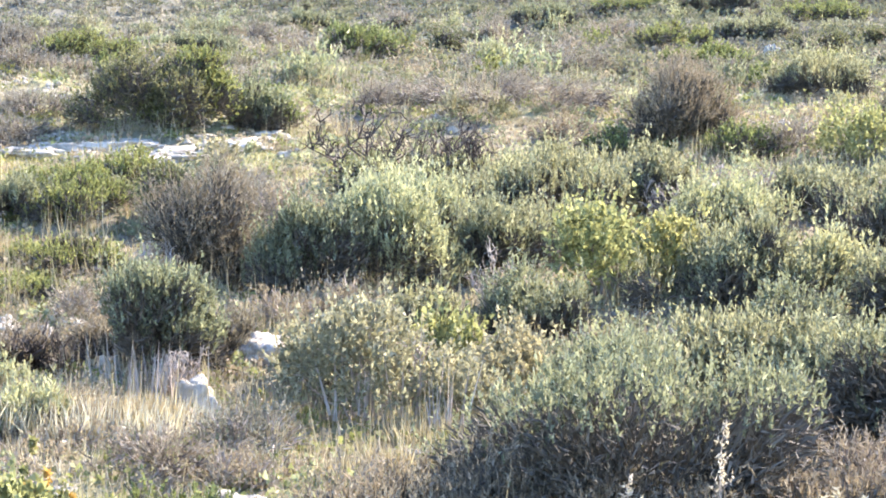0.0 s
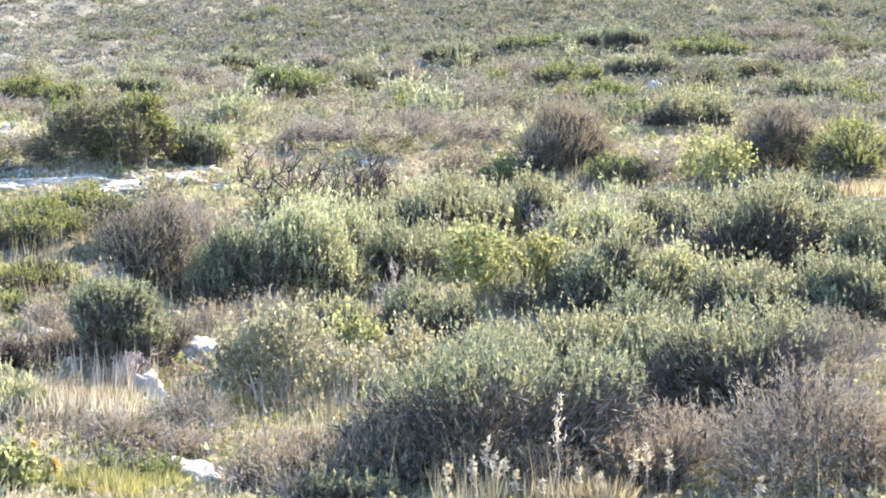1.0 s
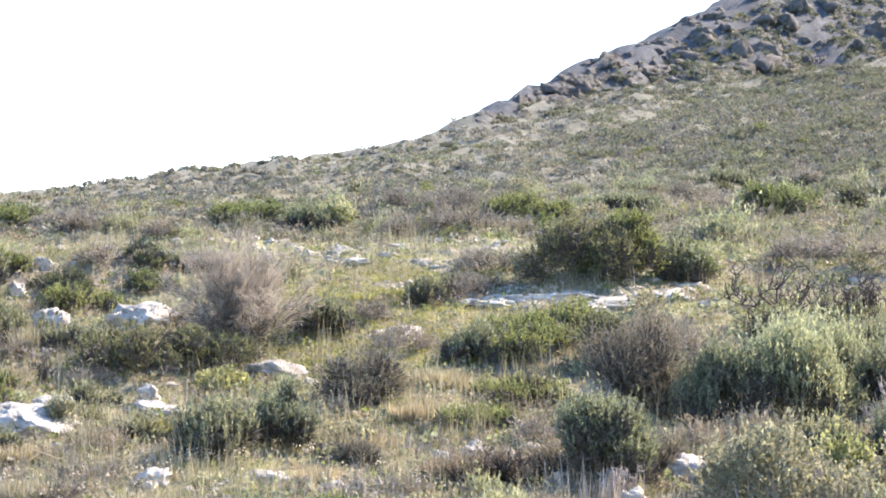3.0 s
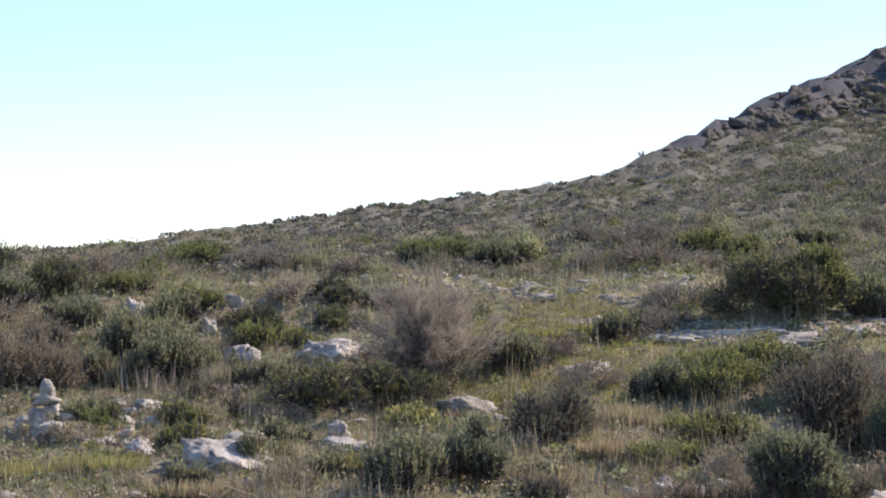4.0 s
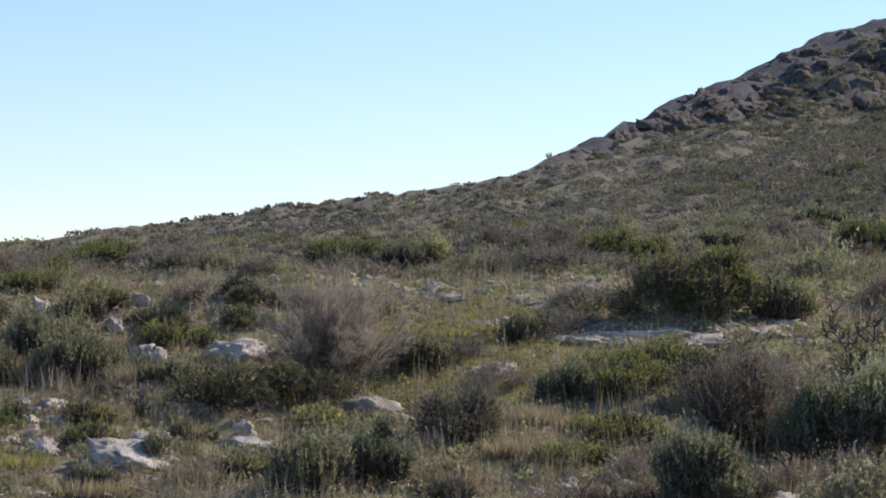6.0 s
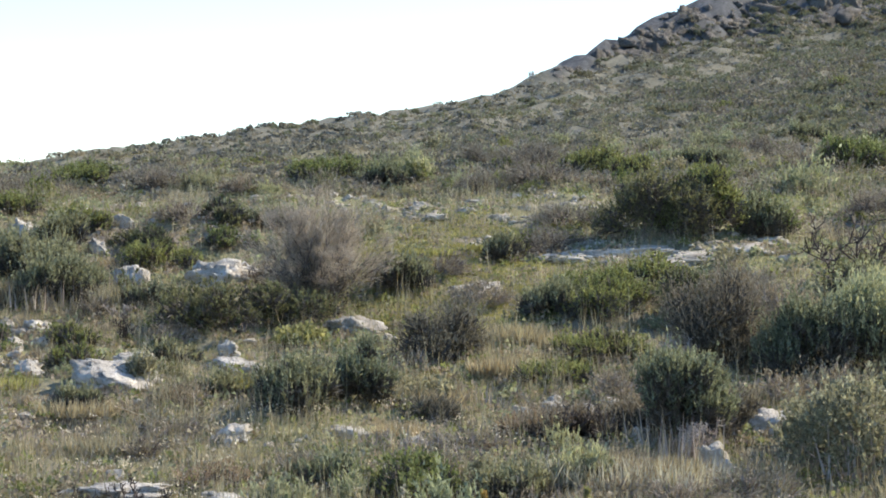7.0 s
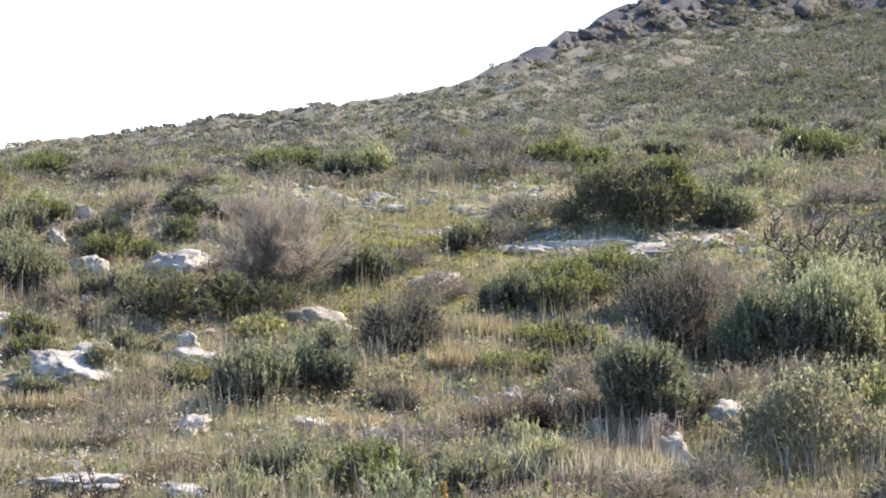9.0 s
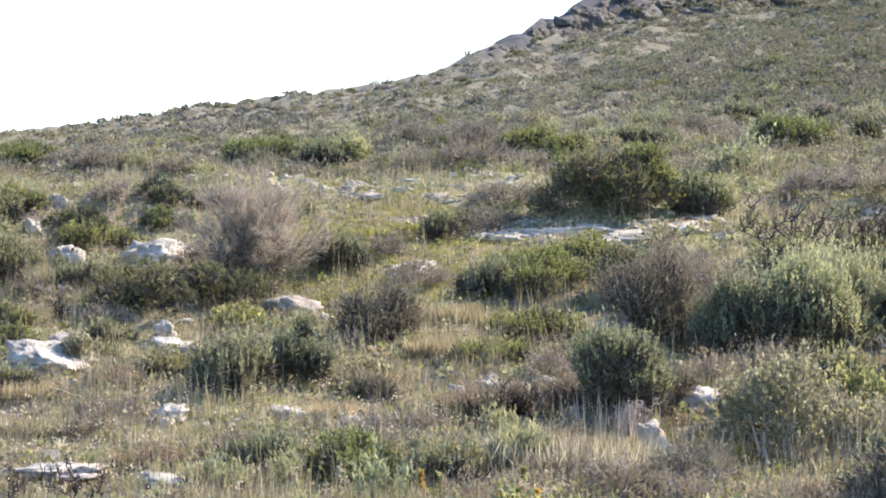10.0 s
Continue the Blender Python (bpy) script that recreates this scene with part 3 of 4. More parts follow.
# ---- plants, dead bushes, rocks and stalks: kind, x, y, width, height ----
shrub("olive", 4.6, 28.79, 3.2, 1.98)
shrub("olive", 8.15, 32.06, 2.39, 1.67)
shrub("mauve", 7.67, 27.34, 2.5, 1.45)
shrub("brown", 8.58, 26.91, 1.49, 1.06)
shrub("bright", 6.1, 39.3, 1.5, 1.55)
shrub("bright", 6.95, 39.5, 1.2, 1.35)
shrub("olive", 7.66, 38.77, 2.35, 1.30)
shrub("olive", 6.59, 44.96, 3.61, 1.12)
shrub("olive", 10.83, 41.49, 3.12, 1.56)
shrub("olive", 10.74, 37.70, 2.85, 1.08)
shrub("olive", 12.74, 40.04, 2.04, 1.11)
shrub("umber", 9.05, 49.96, 2.13, 1.69)
shrub("dark", 4.25, 46.3, 2.9, 0.78)
shrub("mauve", 6.18, 52.88, 4.48, 0.78)
shrub("dark", -0.10, 51.12, 2.94, 1.30)
shrub("green", 0.64, 51.12, 1.70, 1.45)
shrub("olive", 1.85, 51.60, 1.15, 0.86)
shrub("green", 2.20, 51.75, 1.04, 0.58)
shrub("umber", 0.77, 40.75, 1.89, 1.76)
shrub("olive", 2.22, 39.94, 1.60, 1.33)
shrub("light", 3.17, 40.50, 2.06, 1.66)
shrub("olive", 0.11, 35.20, 1.48, 1.48)
shrub("broad", 2.43, 34.09, 1.73, 1.39)
shrub("bright", 3.71, 35.99, 0.89, 0.97)
shrub("olive", 4.83, 41.35, 1.66, 1.01)
shrub("green", 10.03, 48.52, 1.43, 0.72)
shrub("bright", 11.97, 47.85, 1.59, 1.01)
shrub("umber", 13.39, 49.12, 1.97, 1.41)
shrub("green", 14.46, 47.61, 1.98, 1.10)
shrub("olive", 12.96, 54.65, 2.12, 0.77)
shrub("dark", 17.97, 67.69, 1.87, 0.62)
shrub("dark", 15.72, 64.99, 1.64, 0.67)
shrub("green", 4.46, 64.22, 2.14, 0.89)
shrub("dark", 6.83, 66.12, 0.92, 0.62)
shrub("mauve", 8.66, 69.96, 1.42, 0.66)
shrub("mauve", 9.21, 60.92, 1.51, 0.76)
shrub("green", 12.38, 62.68, 2.13, 0.64)
shrub("olive", 18.11, 62.62, 1.74, 0.65)
shrub("grey", 2.26, 28.16, 1.62, 0.68)
shrub("mauve", 0.25, 31.5, 1.5, 0.52)
shrub("grey", 0.95, 31.0, 1.1, 0.46)
shrub("umber", 2.3, 28.7, 1.7, 0.7)
shrub("umber", 3.1, 28.4, 1.3, 0.85)
shrub("olive", 2.71, 27.51, 1.16, 0.31)
shrub("green", 0.25, 29.33, 1.30, 0.36)
shrub("bright", -0.96, 28.70, 0.83, 0.45)
shrub("grey", -0.66, 32.74, 1.45, 0.43)
shrub("grey", 1.07, 32.35, 1.29, 0.50)
shrub("grey", 9.67, 45.70, 1.25, 0.62)
shrub("brown", 7.26, 50.31, 1.25, 0.57)
shrub("green", -0.51, 47.15, 1.57, 0.63)
fan_bush(-6.3, 45.0, 3.3, 2.12)
# low shrubs in dark leaf, also standing in for the bare bush's shadow
shrub("dark", -7.62, 42.85, 2.75, 0.86)
shrub("dark", -6.55, 43.7, 1.9, 0.7)
shrub("umber", -3.82, 41.04, 1.73, 1.08)
shrub("olive", -5.57, 37.13, 1.33, 0.96)
shrub("olive", -4.67, 38.12, 1.07, 1.01)
shrub("bright", -6.22, 42.09, 0.80, 0.36)
shrub("umber", -13.42, 43.33, 2.01, 1.35)
shrub("dark", -14.21, 43.48, 1.22, 0.92)
shrub("olive", -11.78, 46.20, 1.90, 0.84)
shrub("green", -9.85, 47.94, 1.52, 0.7)
shrub("green", -11.84, 50.69, 0.99, 0.49)
shrub("dark", -9.05, 50.96, 0.72, 0.63)
shrub("mauve", -12.01, 58.45, 0.93, 0.56)
shrub("olive", -11.04, 44.97, 1.95, 0.76)
shrub("dark", -18.20, 56.53, 1.46, 0.79)
shrub("dark", -15.45, 51.24, 1.78, 1.01)
shrub("dark", -16.80, 50.29, 1.53, 0.83)
shrub("mauve", -14.99, 53.78, 1.12, 0.75)
shrub("green", -1.19, 41.94, 1.58, 0.45)
shrub("olive", -2.05, 44.69, 1.20, 0.55)
shrub("green", -0.87, 45.05, 1.30, 0.66)
shrub("olive", -3.25, 49.31, 0.77, 0.50)
shrub("mauve", -2.43, 50.66, 1.69, 0.68)
shrub("olive", -4.98, 46.73, 1.15, 0.63)
shrub("mauve", -4.29, 59.16, 1.45, 0.59)
shrub("mauve", -2.98, 59.37, 1.59, 0.66)
shrub("olive", -6.72, 60.57, 1.63, 0.57)
shrub("grey", -8.54, 42.02, 0.96, 0.38)
shrub("grey", -11.49, 39.85, 0.83, 0.28)
shrub("broad", -8.23, 38.74, 0.53, 0.44)
shrub("mauve", -7.82, 47.12, 0.64, 0.37)
shrub("green", -3.46, 32.55, 1.73, 0.61)
shrub("olive", -4.45, 33.33, 1.12, 0.41)
shrub("grey", -0.83, 33.61, 1.63, 0.45)
shrub("green", -1.79, 39.78, 1.33, 0.37)
shrub("dark", -1.00, 42.13, 0.89, 0.42)
shrub("grey", 0.41, 37.39, 1.25, 0.50)
shrub("grey", -2.79, 35.31, 1.10, 0.31)
shrub("grey", -7.12, 35.99, 1.06, 0.37)
shrub("brown", -1.96, 36.25, 0.89, 0.49)
shrub("green", -9.47, 39.59, 0.82, 0.41)
shrub("olive", -7.10, 38.62, 1.22, 0.35)
shrub("grey", -5.66, 38.42, 1.04, 0.39)
shrub("grey", 2.51, 38.97, 1.30, 0.52)
shrub("olive", -1.97, 32.45, 1.23, 0.43)
shrub("grey", -3.11, 34.18, 1.37, 0.30)
shrub("grey", -4.11, 40.23, 0.63, 0.36)
shrub("umber", -1.5, 36.5, 1.4, 0.55)
shrub("umber", -0.45, 36.7, 1.2, 0.6)
shrub("umber", 0.35, 36.3, 1.3, 0.72)
shrub("umber", 1.0, 36.9, 1.0, 0.6)
bare("burnt", -0.9, 36.1, 0.9, 0.7)
bare("burnt", 3.38, 47.20, 2.13, 1.76)
bare("burnt", 4.51, 46.74, 1.90, 1.48)
bare("burnt", 5.36, 46.81, 1.17, 1.06)
bare("dry", 9.14, 44.96, 1.14, 0.88)
bare("dry", 7.75, 43.88, 1.10, 0.90)
bare("burnt", -1.38, 35.97, 1.05, 0.85)
bare("burnt", -6.53, 30.84, 1.21, 0.57)
bare("burnt", -7.40, 30.60, 0.85, 0.50)
bare("burnt", -9.05, 41.87, 0.67, 0.58)
bare("dry", 0.17, 40.16, 0.54, 0.81)
bare("dry", 0.18, 40.16, 0.81, 0.72)
bare("dry", -9.71, 43.74, 0.60, 0.45)
rock("boulder", 1.1, 29.4, 1.2, 0.52)
rock("boulder", 0.61, 34.1, 0.66, 0.5)
rock("slabby", 1.4, 36.5, 0.98, 0.46)
rock("boulder", 2.76, 32.14, 0.47, 0.20)
rock("slabby", 8.95, 45.83, 0.73, 0.25)
rock("dull", -5.42, 43.3, 1.5, 0.4)
rock("slabby", -8.6, 38.6, 1.5, 0.55)
rock("slabby", -8.93, 38.22, 0.70, 0.21)
rock("slabby", -8.15, 38.79, 0.53, 0.20)
rock("slabby", -8.63, 40.14, 0.73, 0.28)
rock("boulder", -10.11, 39.11, 0.65, 0.33)
rock("boulder", -8.45, 46.95, 1.4, 0.62)
rock("boulder", -8.05, 47.48, 0.65, 0.43)
rock("boulder", -9.97, 46.1, 0.95, 0.6)
rock("boulder", -12.90, 49.5, 0.72, 0.55)
rock("boulder", -11.14, 48.5, 0.55, 0.42)
rock("boulder", -7.2, 41.0, 0.5, 0.42)
rock("slabby", -7.02, 40.5, 0.95, 0.24)
rock("slabby", -10.90, 42.78, 0.75, 0.26)
rock("slabby", -11.06, 41.82, 0.58, 0.19)
rock("slabby", -3.49, 46.52, 0.83, 0.35)
cairn(-11.95, 40.1)
rock("boulder", -12.45, 40.6, 0.5, 0.3)
rock("boulder", -13.44, 41.30, 0.39, 0.27)
rock("boulder", -13.77, 41.24, 0.39, 0.33)
rock("boulder", -13.31, 40.43, 0.29, 0.17)
rock("slabby", -13.33, 39.78, 0.38, 0.13)
rock("boulder", -11.18, 50.93, 0.47, 0.28)
rock("slabby", -13.02, 52.52, 0.36, 0.22)
rock("slabby", -6.2, 35.6, 0.75, 0.28)
rock("slabby", -7.1, 31.85, 1.7, 0.28)
rock("slabby", -5.6, 31.7, 0.9, 0.2)
rock("boulder", -4.62, 35.84, 0.73, 0.23)
rock("boulder", -3.26, 35.25, 0.40, 0.21)
rock("boulder", -3.60, 35.39, 0.32, 0.16)
rock("boulder", -2.22, 37.93, 0.51, 0.24)
rock("boulder", -1.73, 38.37, 0.43, 0.21)
rock("boulder", -0.95, 38.40, 0.43, 0.22)
rock("boulder", -0.41, 36.04, 0.40, 0.32)
rock("slabby", -10.37, 41.33, 0.57, 0.29)
rock("slabby", -4.58, 33.18, 0.45, 0.14)
rock("boulder", -4.70, 35.77, 0.65, 0.19)
rock("boulder", -3.54, 35.41, 0.48, 0.22)
rock("boulder", -1.22, 37.71, 0.42, 0.29)
rock("boulder", -1.75, 38.11, 0.51, 0.26)
rock("boulder", -0.36, 36.34, 0.33, 0.21)
rock("slabby", -6.17, 35.20, 0.32, 0.21)
rock("boulder", 14.33, 64.25, 0.50, 0.41)
shelf("shelf", -2.05, 49.52, 1.23, 0.07)
shelf("shelf", -1.05, 49.67, 1.45, 0.11)
shelf("shelf", -0.49, 49.96, 1.35, 0.07)
shelf("shelf", -0.04, 48.84, 0.99, 0.09)
shelf("shelf", 0.73, 49.19, 1.33, 0.09)
shelf("shelf", 1.30, 49.74, 1.23, 0.09)
shelf("shelf", 1.92, 51.32, 0.81, 0.07)
shelf("shelf", -3.40, 46.68, 1.16, 0.13)
shelf("shelf", -6.94, 40.41, 0.83, 0.09)
shelf("shelf", 13.83, 63.31, 1.75, 0.09)
shelf("shelf", 13.43, 58.97, 1.36, 0.08)
shelf("shelf", 8.33, 63.78, 1.88, 0.10)
shelf("shelf", 19.07, 62.35, 1.91, 0.10)
shelf("shelf", 14.38, 45.88, 1.62, 0.11)
shelf("shelf", 12.35, 59.04, 0.68, 0.08)
shelf("shelf", -1.82, 55.97, 1.13, 0.10)
shelf("shelf", 2.27, 59.68, 0.81, 0.08)
stalk("seedy", 4.90, 26.88, 0.37, 1.26)
stalk("seedy", 5.70, 26.92, 0.31, 0.65)
stalk("seedy", 3.70, 26.95, 0.24, 0.49)
stalk("seedy", 4.04, 27.06, 0.25, 0.54)
stalk("seedy", 4.33, 27.14, 0.25, 0.56)
stalk("seedy", 4.46, 26.99, 0.25, 0.49)
stalk("seedy", 7.01, 26.24, 0.24, 0.37)
stalk("seedy", 5.18, 26.83, 0.37, 0.49)
stalk("seedy", 4.75, 26.86, 0.37, 0.37)
stalk("seedy", 5.40, 26.82, 0.31, 0.40)
stalk("leafy", -1.01, 30.02, 0.27, 0.47)
stalk("leafy", -1.20, 30.06, 0.27, 0.41)
stalk("seedy", -3.92, 31.48, 0.21, 0.43)
stalk("leafy", -2.35, 31.55, 0.21, 0.36)
stalk("seedy", -3.33, 31.38, 0.21, 0.43)
stalk("leafy", -0.98, 31.10, 0.21, 0.42)
tuft("gold", -0.52, 33.24, 0.67, 0.31)
tuft("gold", -0.08, 33.04, 0.74, 0.33)
tuft("gold", -0.89, 33.35, 0.60, 0.27)
tuft("gold", 0.25, 33.20, 0.45, 0.37)
tuft("gold", 3.01, 32.86, 0.67, 0.30)
tuft("gold", 2.07, 31.01, 0.42, 0.28)
tuft("gold", 2.50, 31.14, 0.42, 0.28)
tuft("green", 3.31, 32.15, 0.44, 0.26)
tuft("gold", 1.44, 38.25, 0.43, 0.21)
tuft("gold", 14.18, 46.32, 1.53, 0.33)
tuft("gold", -0.83, 33.39, 0.90, 0.38)
tuft("gold", -0.23, 33.28, 0.67, 0.33)
tuft("gold", -1.19, 32.94, 0.67, 0.30)
tuft("green", -0.90, 33.35, 0.45, 0.30)
tuft("gold", -3.52, 38.00, 0.77, 0.26)
tuft("gold", -2.64, 40.35, 0.73, 0.25)
tuft("gold", -2.11, 42.51, 0.86, 0.29)
tuft("green", -6.66, 39.04, 0.71, 0.23)
tuft("gold", -2.74, 40.15, 0.81, 0.27)
tuft("gold", -2.62, 42.56, 1.05, 0.33)
tuft("gold", -11.81, 44.67, 1.14, 0.42)
tuft("gold", -9.98, 44.49, 0.62, 0.45)
tuft("green", -10.46, 38.19, 1.43, 0.21)
tuft("green", -11.85, 37.95, 1.79, 0.21)
tuft("gold", -6.35, 34.50, 1.26, 0.21)
tuft("gold", -7.89, 35.00, 1.29, 0.23)
tuft("gold", -5.13, 33.81, 1.08, 0.22)
tuft("gold", -8.81, 36.80, 1.19, 0.26)
tuft("gold", -3.83, 36.04, 0.73, 0.28)
tuft("green", -1.55, 47.81, 1.29, 0.17)
tuft("green", -3.68, 50.47, 1.37, 0.16)
tuft("green", -4.84, 49.60, 1.35, 0.16)
bare("dry", -83.10, 288.22, 3.10, 2.02)
bare("dry", -85.01, 287.66, 2.70, 1.75)
bare("dry", -78.62, 289.47, 2.70, 1.35)
bare("dry", -71.19, 291.39, 1.08, 1.21)
bare("dry", -80.23, 289.03, 2.70, 1.75)
bare("dry", -5.30, 98.18, 0.31, 0.31)
shrub("olive", 4.90, 37.51, 1.34, 0.92)
shrub("broad", 4.08, 34.97, 1.17, 0.94)
shrub("olive", 7.82, 36.56, 1.33, 0.91)
shrub("light", 9.09, 38.69, 1.32, 0.88)
shrub("olive", 8.42, 40.27, 1.10, 0.64)
shrub("olive", 7.15, 40.47, 1.10, 0.82)
shrub("light", 5.82, 45.41, 1.42, 0.81)
shrub("olive", 4.57, 44.29, 1.58, 0.89)
shrub("light", 3.80, 44.65, 1.39, 0.70)
shrub("olive", 10.07, 44.17, 1.31, 0.81)
shrub("olive", 12.26, 41.99, 1.74, 0.87)
shrub("olive", 11.17, 36.74, 1.36, 1.02)
shrub("grey", 9.98, 33.35, 1.39, 1.00)
shrub("mauve", 6.61, 28.3, 1.4, 1.0)
shrub("brown", 5.74, 28.04, 0.89, 0.57)
shrub("dark", 10.83, 45.19, 1.04, 0.62)
shrub("mauve", 10.84, 48.55, 1.33, 0.66)
shrub("green", 8.02, 49.29, 1.11, 0.56)
shrub("grey", 2.13, 43.35, 1.16, 0.97)
shrub("mauve", 1.46, 43.70, 1.17, 0.88)
shrub("grey", 1.69, 38.05, 0.85, 0.51)
shrub("broad", 2.04, 35.31, 0.87, 0.71)
shrub("broad", 2.98, 35.07, 0.94, 0.86)
shrub("olive", 3.42, 37.27, 0.92, 0.67)
shrub("grey", -0.77, 38.62, 1.03, 0.52)
shrub("grey", -1.13, 36.51, 0.98, 0.41)
shrub("green", -1.16, 44.23, 1.28, 0.59)
shrub("green", -0.74, 41.91, 0.93, 0.28)
shrub("olive", 13.09, 45.98, 1.38, 0.53)
shrub("olive", 13.41, 43.10, 1.21, 0.60)
shrub("mauve", 0.98, 36.84, 0.66, 0.49)
shrub("green", 12.53, 67.40, 1.98, 0.61)
shrub("olive", 15.21, 70.39, 1.92, 0.64)
shrub("mauve", 11.37, 69.88, 1.89, 0.57)
shrub("olive", 10.39, 74.31, 1.67, 0.57)
shrub("mauve", 20.77, 73.02, 2.36, 0.68)
shrub("dark", 22.68, 74.75, 2.78, 0.76)
shrub("green", 18.05, 74.64, 2.73, 0.62)
shrub("olive", 15.88, 77.71, 2.65, 0.60)
shrub("green", 13.66, 78.37, 2.48, 0.53)
shrub("mauve", 21.55, 79.07, 2.55, 0.66)
shrub("mauve", 6.31, 72.12, 1.45, 0.52)
shrub("olive", 3.96, 73.54, 1.48, 0.49)
shrub("mauve", 2.35, 69.67, 1.55, 0.53)
shrub("olive", 1.06, 66.79, 1.78, 0.45)
shrub("green", -1.08, 63.19, 1.69, 0.62)
shrub("mauve", -1.82, 59.87, 1.20, 0.53)
shrub("mauve", 1.33, 45.6, 2.0, 0.82)
shrub("dark", 0.39, 44.40, 1.48, 1.18)
shrub("green", -1.13, 45.70, 2.22, 0.61)
shrub("mauve", -2.11, 52.13, 1.39, 0.51)
shrub("green", -3.06, 50.32, 0.68, 0.41)
shrub("grey", -3.39, 45.54, 1.22, 0.51)
shrub("mauve", -4.42, 47.80, 1.07, 0.47)
shrub("dark", -10.10, 48.83, 1.00, 0.67)
shrub("olive", -11.86, 48.18, 1.22, 0.88)
shrub("green", -12.14, 50.77, 1.05, 0.58)
shrub("dark", -9.30, 51.92, 0.71, 0.57)
shrub("green", -7.97, 61.88, 2.77, 0.64)
shrub("mauve", -3.40, 65.63, 2.33, 0.73)
shrub("green", -1.87, 63.86, 1.71, 0.71)
shrub("mauve", -12.34, 59.68, 1.63, 0.49)
shrub("green", -14.21, 60.63, 1.66, 0.47)
shrub("olive", -6.58, 62.03, 1.53, 0.56)
shrub("mauve", -5.19, 65.89, 0.89, 0.50)
bare("dry", 2.81, 34.49, 0.93, 1.17)
bare("dry", 2.49, 34.91, 0.71, 0.94)
bare("dry", 0.15, 34.40, 0.93, 0.70)
bare("dry", 0.45, 34.68, 0.70, 0.70)
bare("dry", 4.63, 39.61, 0.81, 0.90)
bare("dry", 9.71, 40.12, 0.84, 0.65)
bare("dry", -2.74, 34.69, 0.94, 0.39)
bare("dry", -3.70, 34.88, 0.87, 0.39)
bare("dry", 0.57, 36.56, 0.99, 0.74)
bare("dry", -3.70, 33.96, 0.85, 0.38)
shrub("green", -13.99, 52.90, 1.46, 0.54)
shrub("olive", -14.10, 48.93, 1.47, 0.57)
shrub("mauve", -15.57, 48.36, 1.69, 0.68)
shrub("dark", -10.49, 49.37, 1.13, 0.45)
shrub("olive", -12.38, 44.79, 1.14, 0.46)
shrub("mauve", -9.98, 51.49, 1.29, 0.47)
shrub("green", -8.73, 49.82, 0.90, 0.45)
shrub("olive", -8.36, 51.81, 1.05, 0.47)
shrub("mauve", -14.74, 57.29, 1.58, 0.53)
shrub("green", -14.05, 59.53, 1.50, 0.49)
shrub("olive", -11.14, 58.88, 1.60, 0.53)
shrub("mauve", -9.57, 57.64, 1.43, 0.47)
shrub("green", -8.69, 61.79, 1.67, 0.50)
shrub("umber", -13.89, 46.63, 1.08, 0.54)
shrub("mauve", -15.41, 46.48, 0.98, 0.66)
shrub("olive", -11.62, 41.70, 0.97, 0.35)
shrub("green", -9.96, 41.38, 0.86, 0.38)
shrub("olive", -8.10, 40.81, 0.74, 0.33)
shrub("mauve", -10.25, 43.88, 0.81, 0.34)
shrub("olive", -9.29, 44.67, 1.02, 0.37)
shrub("olive", -15.77, 49.73, 1.28, 0.58)
tuft("green", -0.01, 28.76, 0.78, 0.26)
tuft("green", 0.50, 28.72, 0.78, 0.26)
tuft("green", 0.24, 28.44, 0.90, 0.26)
tuft("tall", 2.74, 33.69, 0.76, 1.14)
tuft("tall", 2.40, 33.71, 0.61, 0.91)
tuft("tall", 0.22, 34.20, 1.23, 0.69)
tuft("tall", 3.26, 33.08, 0.45, 0.97)
tuft("tall", -3.74, 35.20, 1.27, 0.48)
tuft("tall", 0.07, 35.32, 1.27, 0.64)
tuft("tall", -9.97, 44.95, 0.83, 0.72)
tuft("tall", -11.18, 44.25, 1.44, 0.62)
tuft("tall", -14.02, 43.56, 0.82, 0.62)
tuft("tall", -2.86, 38.49, 1.22, 0.43)
tuft("tall", 2.69, 35.66, 1.61, 0.88)
tuft("gold", 4.60, 27.46, 1.00, 0.31)
tuft("gold", 5.37, 27.19, 0.87, 0.31)
shelf("shelf", 0.40, 49.68, 1.23, 0.09)
shelf("shelf", 1.06, 49.27, 1.11, 0.09)
shelf("shelf", -1.61, 49.65, 1.23, 0.09)
shelf("shelf", 1.66, 50.53, 1.02, 0.09)
shelf("shelf", -0.82, 49.15, 0.88, 0.09)
shrub("umber", 3.75, 28.23, 1.57, 0.94)
shrub("umber", 4.87, 27.96, 1.62, 0.81)
shrub("umber", 6.04, 27.63, 1.07, 0.82)
shelf("shelf", -6.05, 54.51, 0.46, 0.07)
shelf("shelf", -5.45, 54.65, 0.38, 0.07)
shelf("shelf", -4.89, 52.61, 0.51, 0.07)
shelf("shelf", -4.36, 53.46, 0.45, 0.07)
shelf("shelf", -4.20, 56.12, 0.62, 0.08)
shelf("shelf", -3.49, 53.01, 0.51, 0.07)
shelf("shelf", -3.08, 54.07, 0.45, 0.07)
shelf("shelf", -2.40, 52.39, 0.44, 0.07)
shelf("shelf", -2.27, 56.47, 0.47, 0.08)
shelf("shelf", -5.14, 58.21, 0.57, 0.08)
shelf("shelf", -3.44, 58.14, 0.56, 0.08)
shelf("shelf", -6.65, 56.45, 0.40, 0.08)
shelf("shelf", -11.90, 55.99, 0.48, 0.08)
shelf("shelf", -10.50, 54.19, 0.38, 0.07)


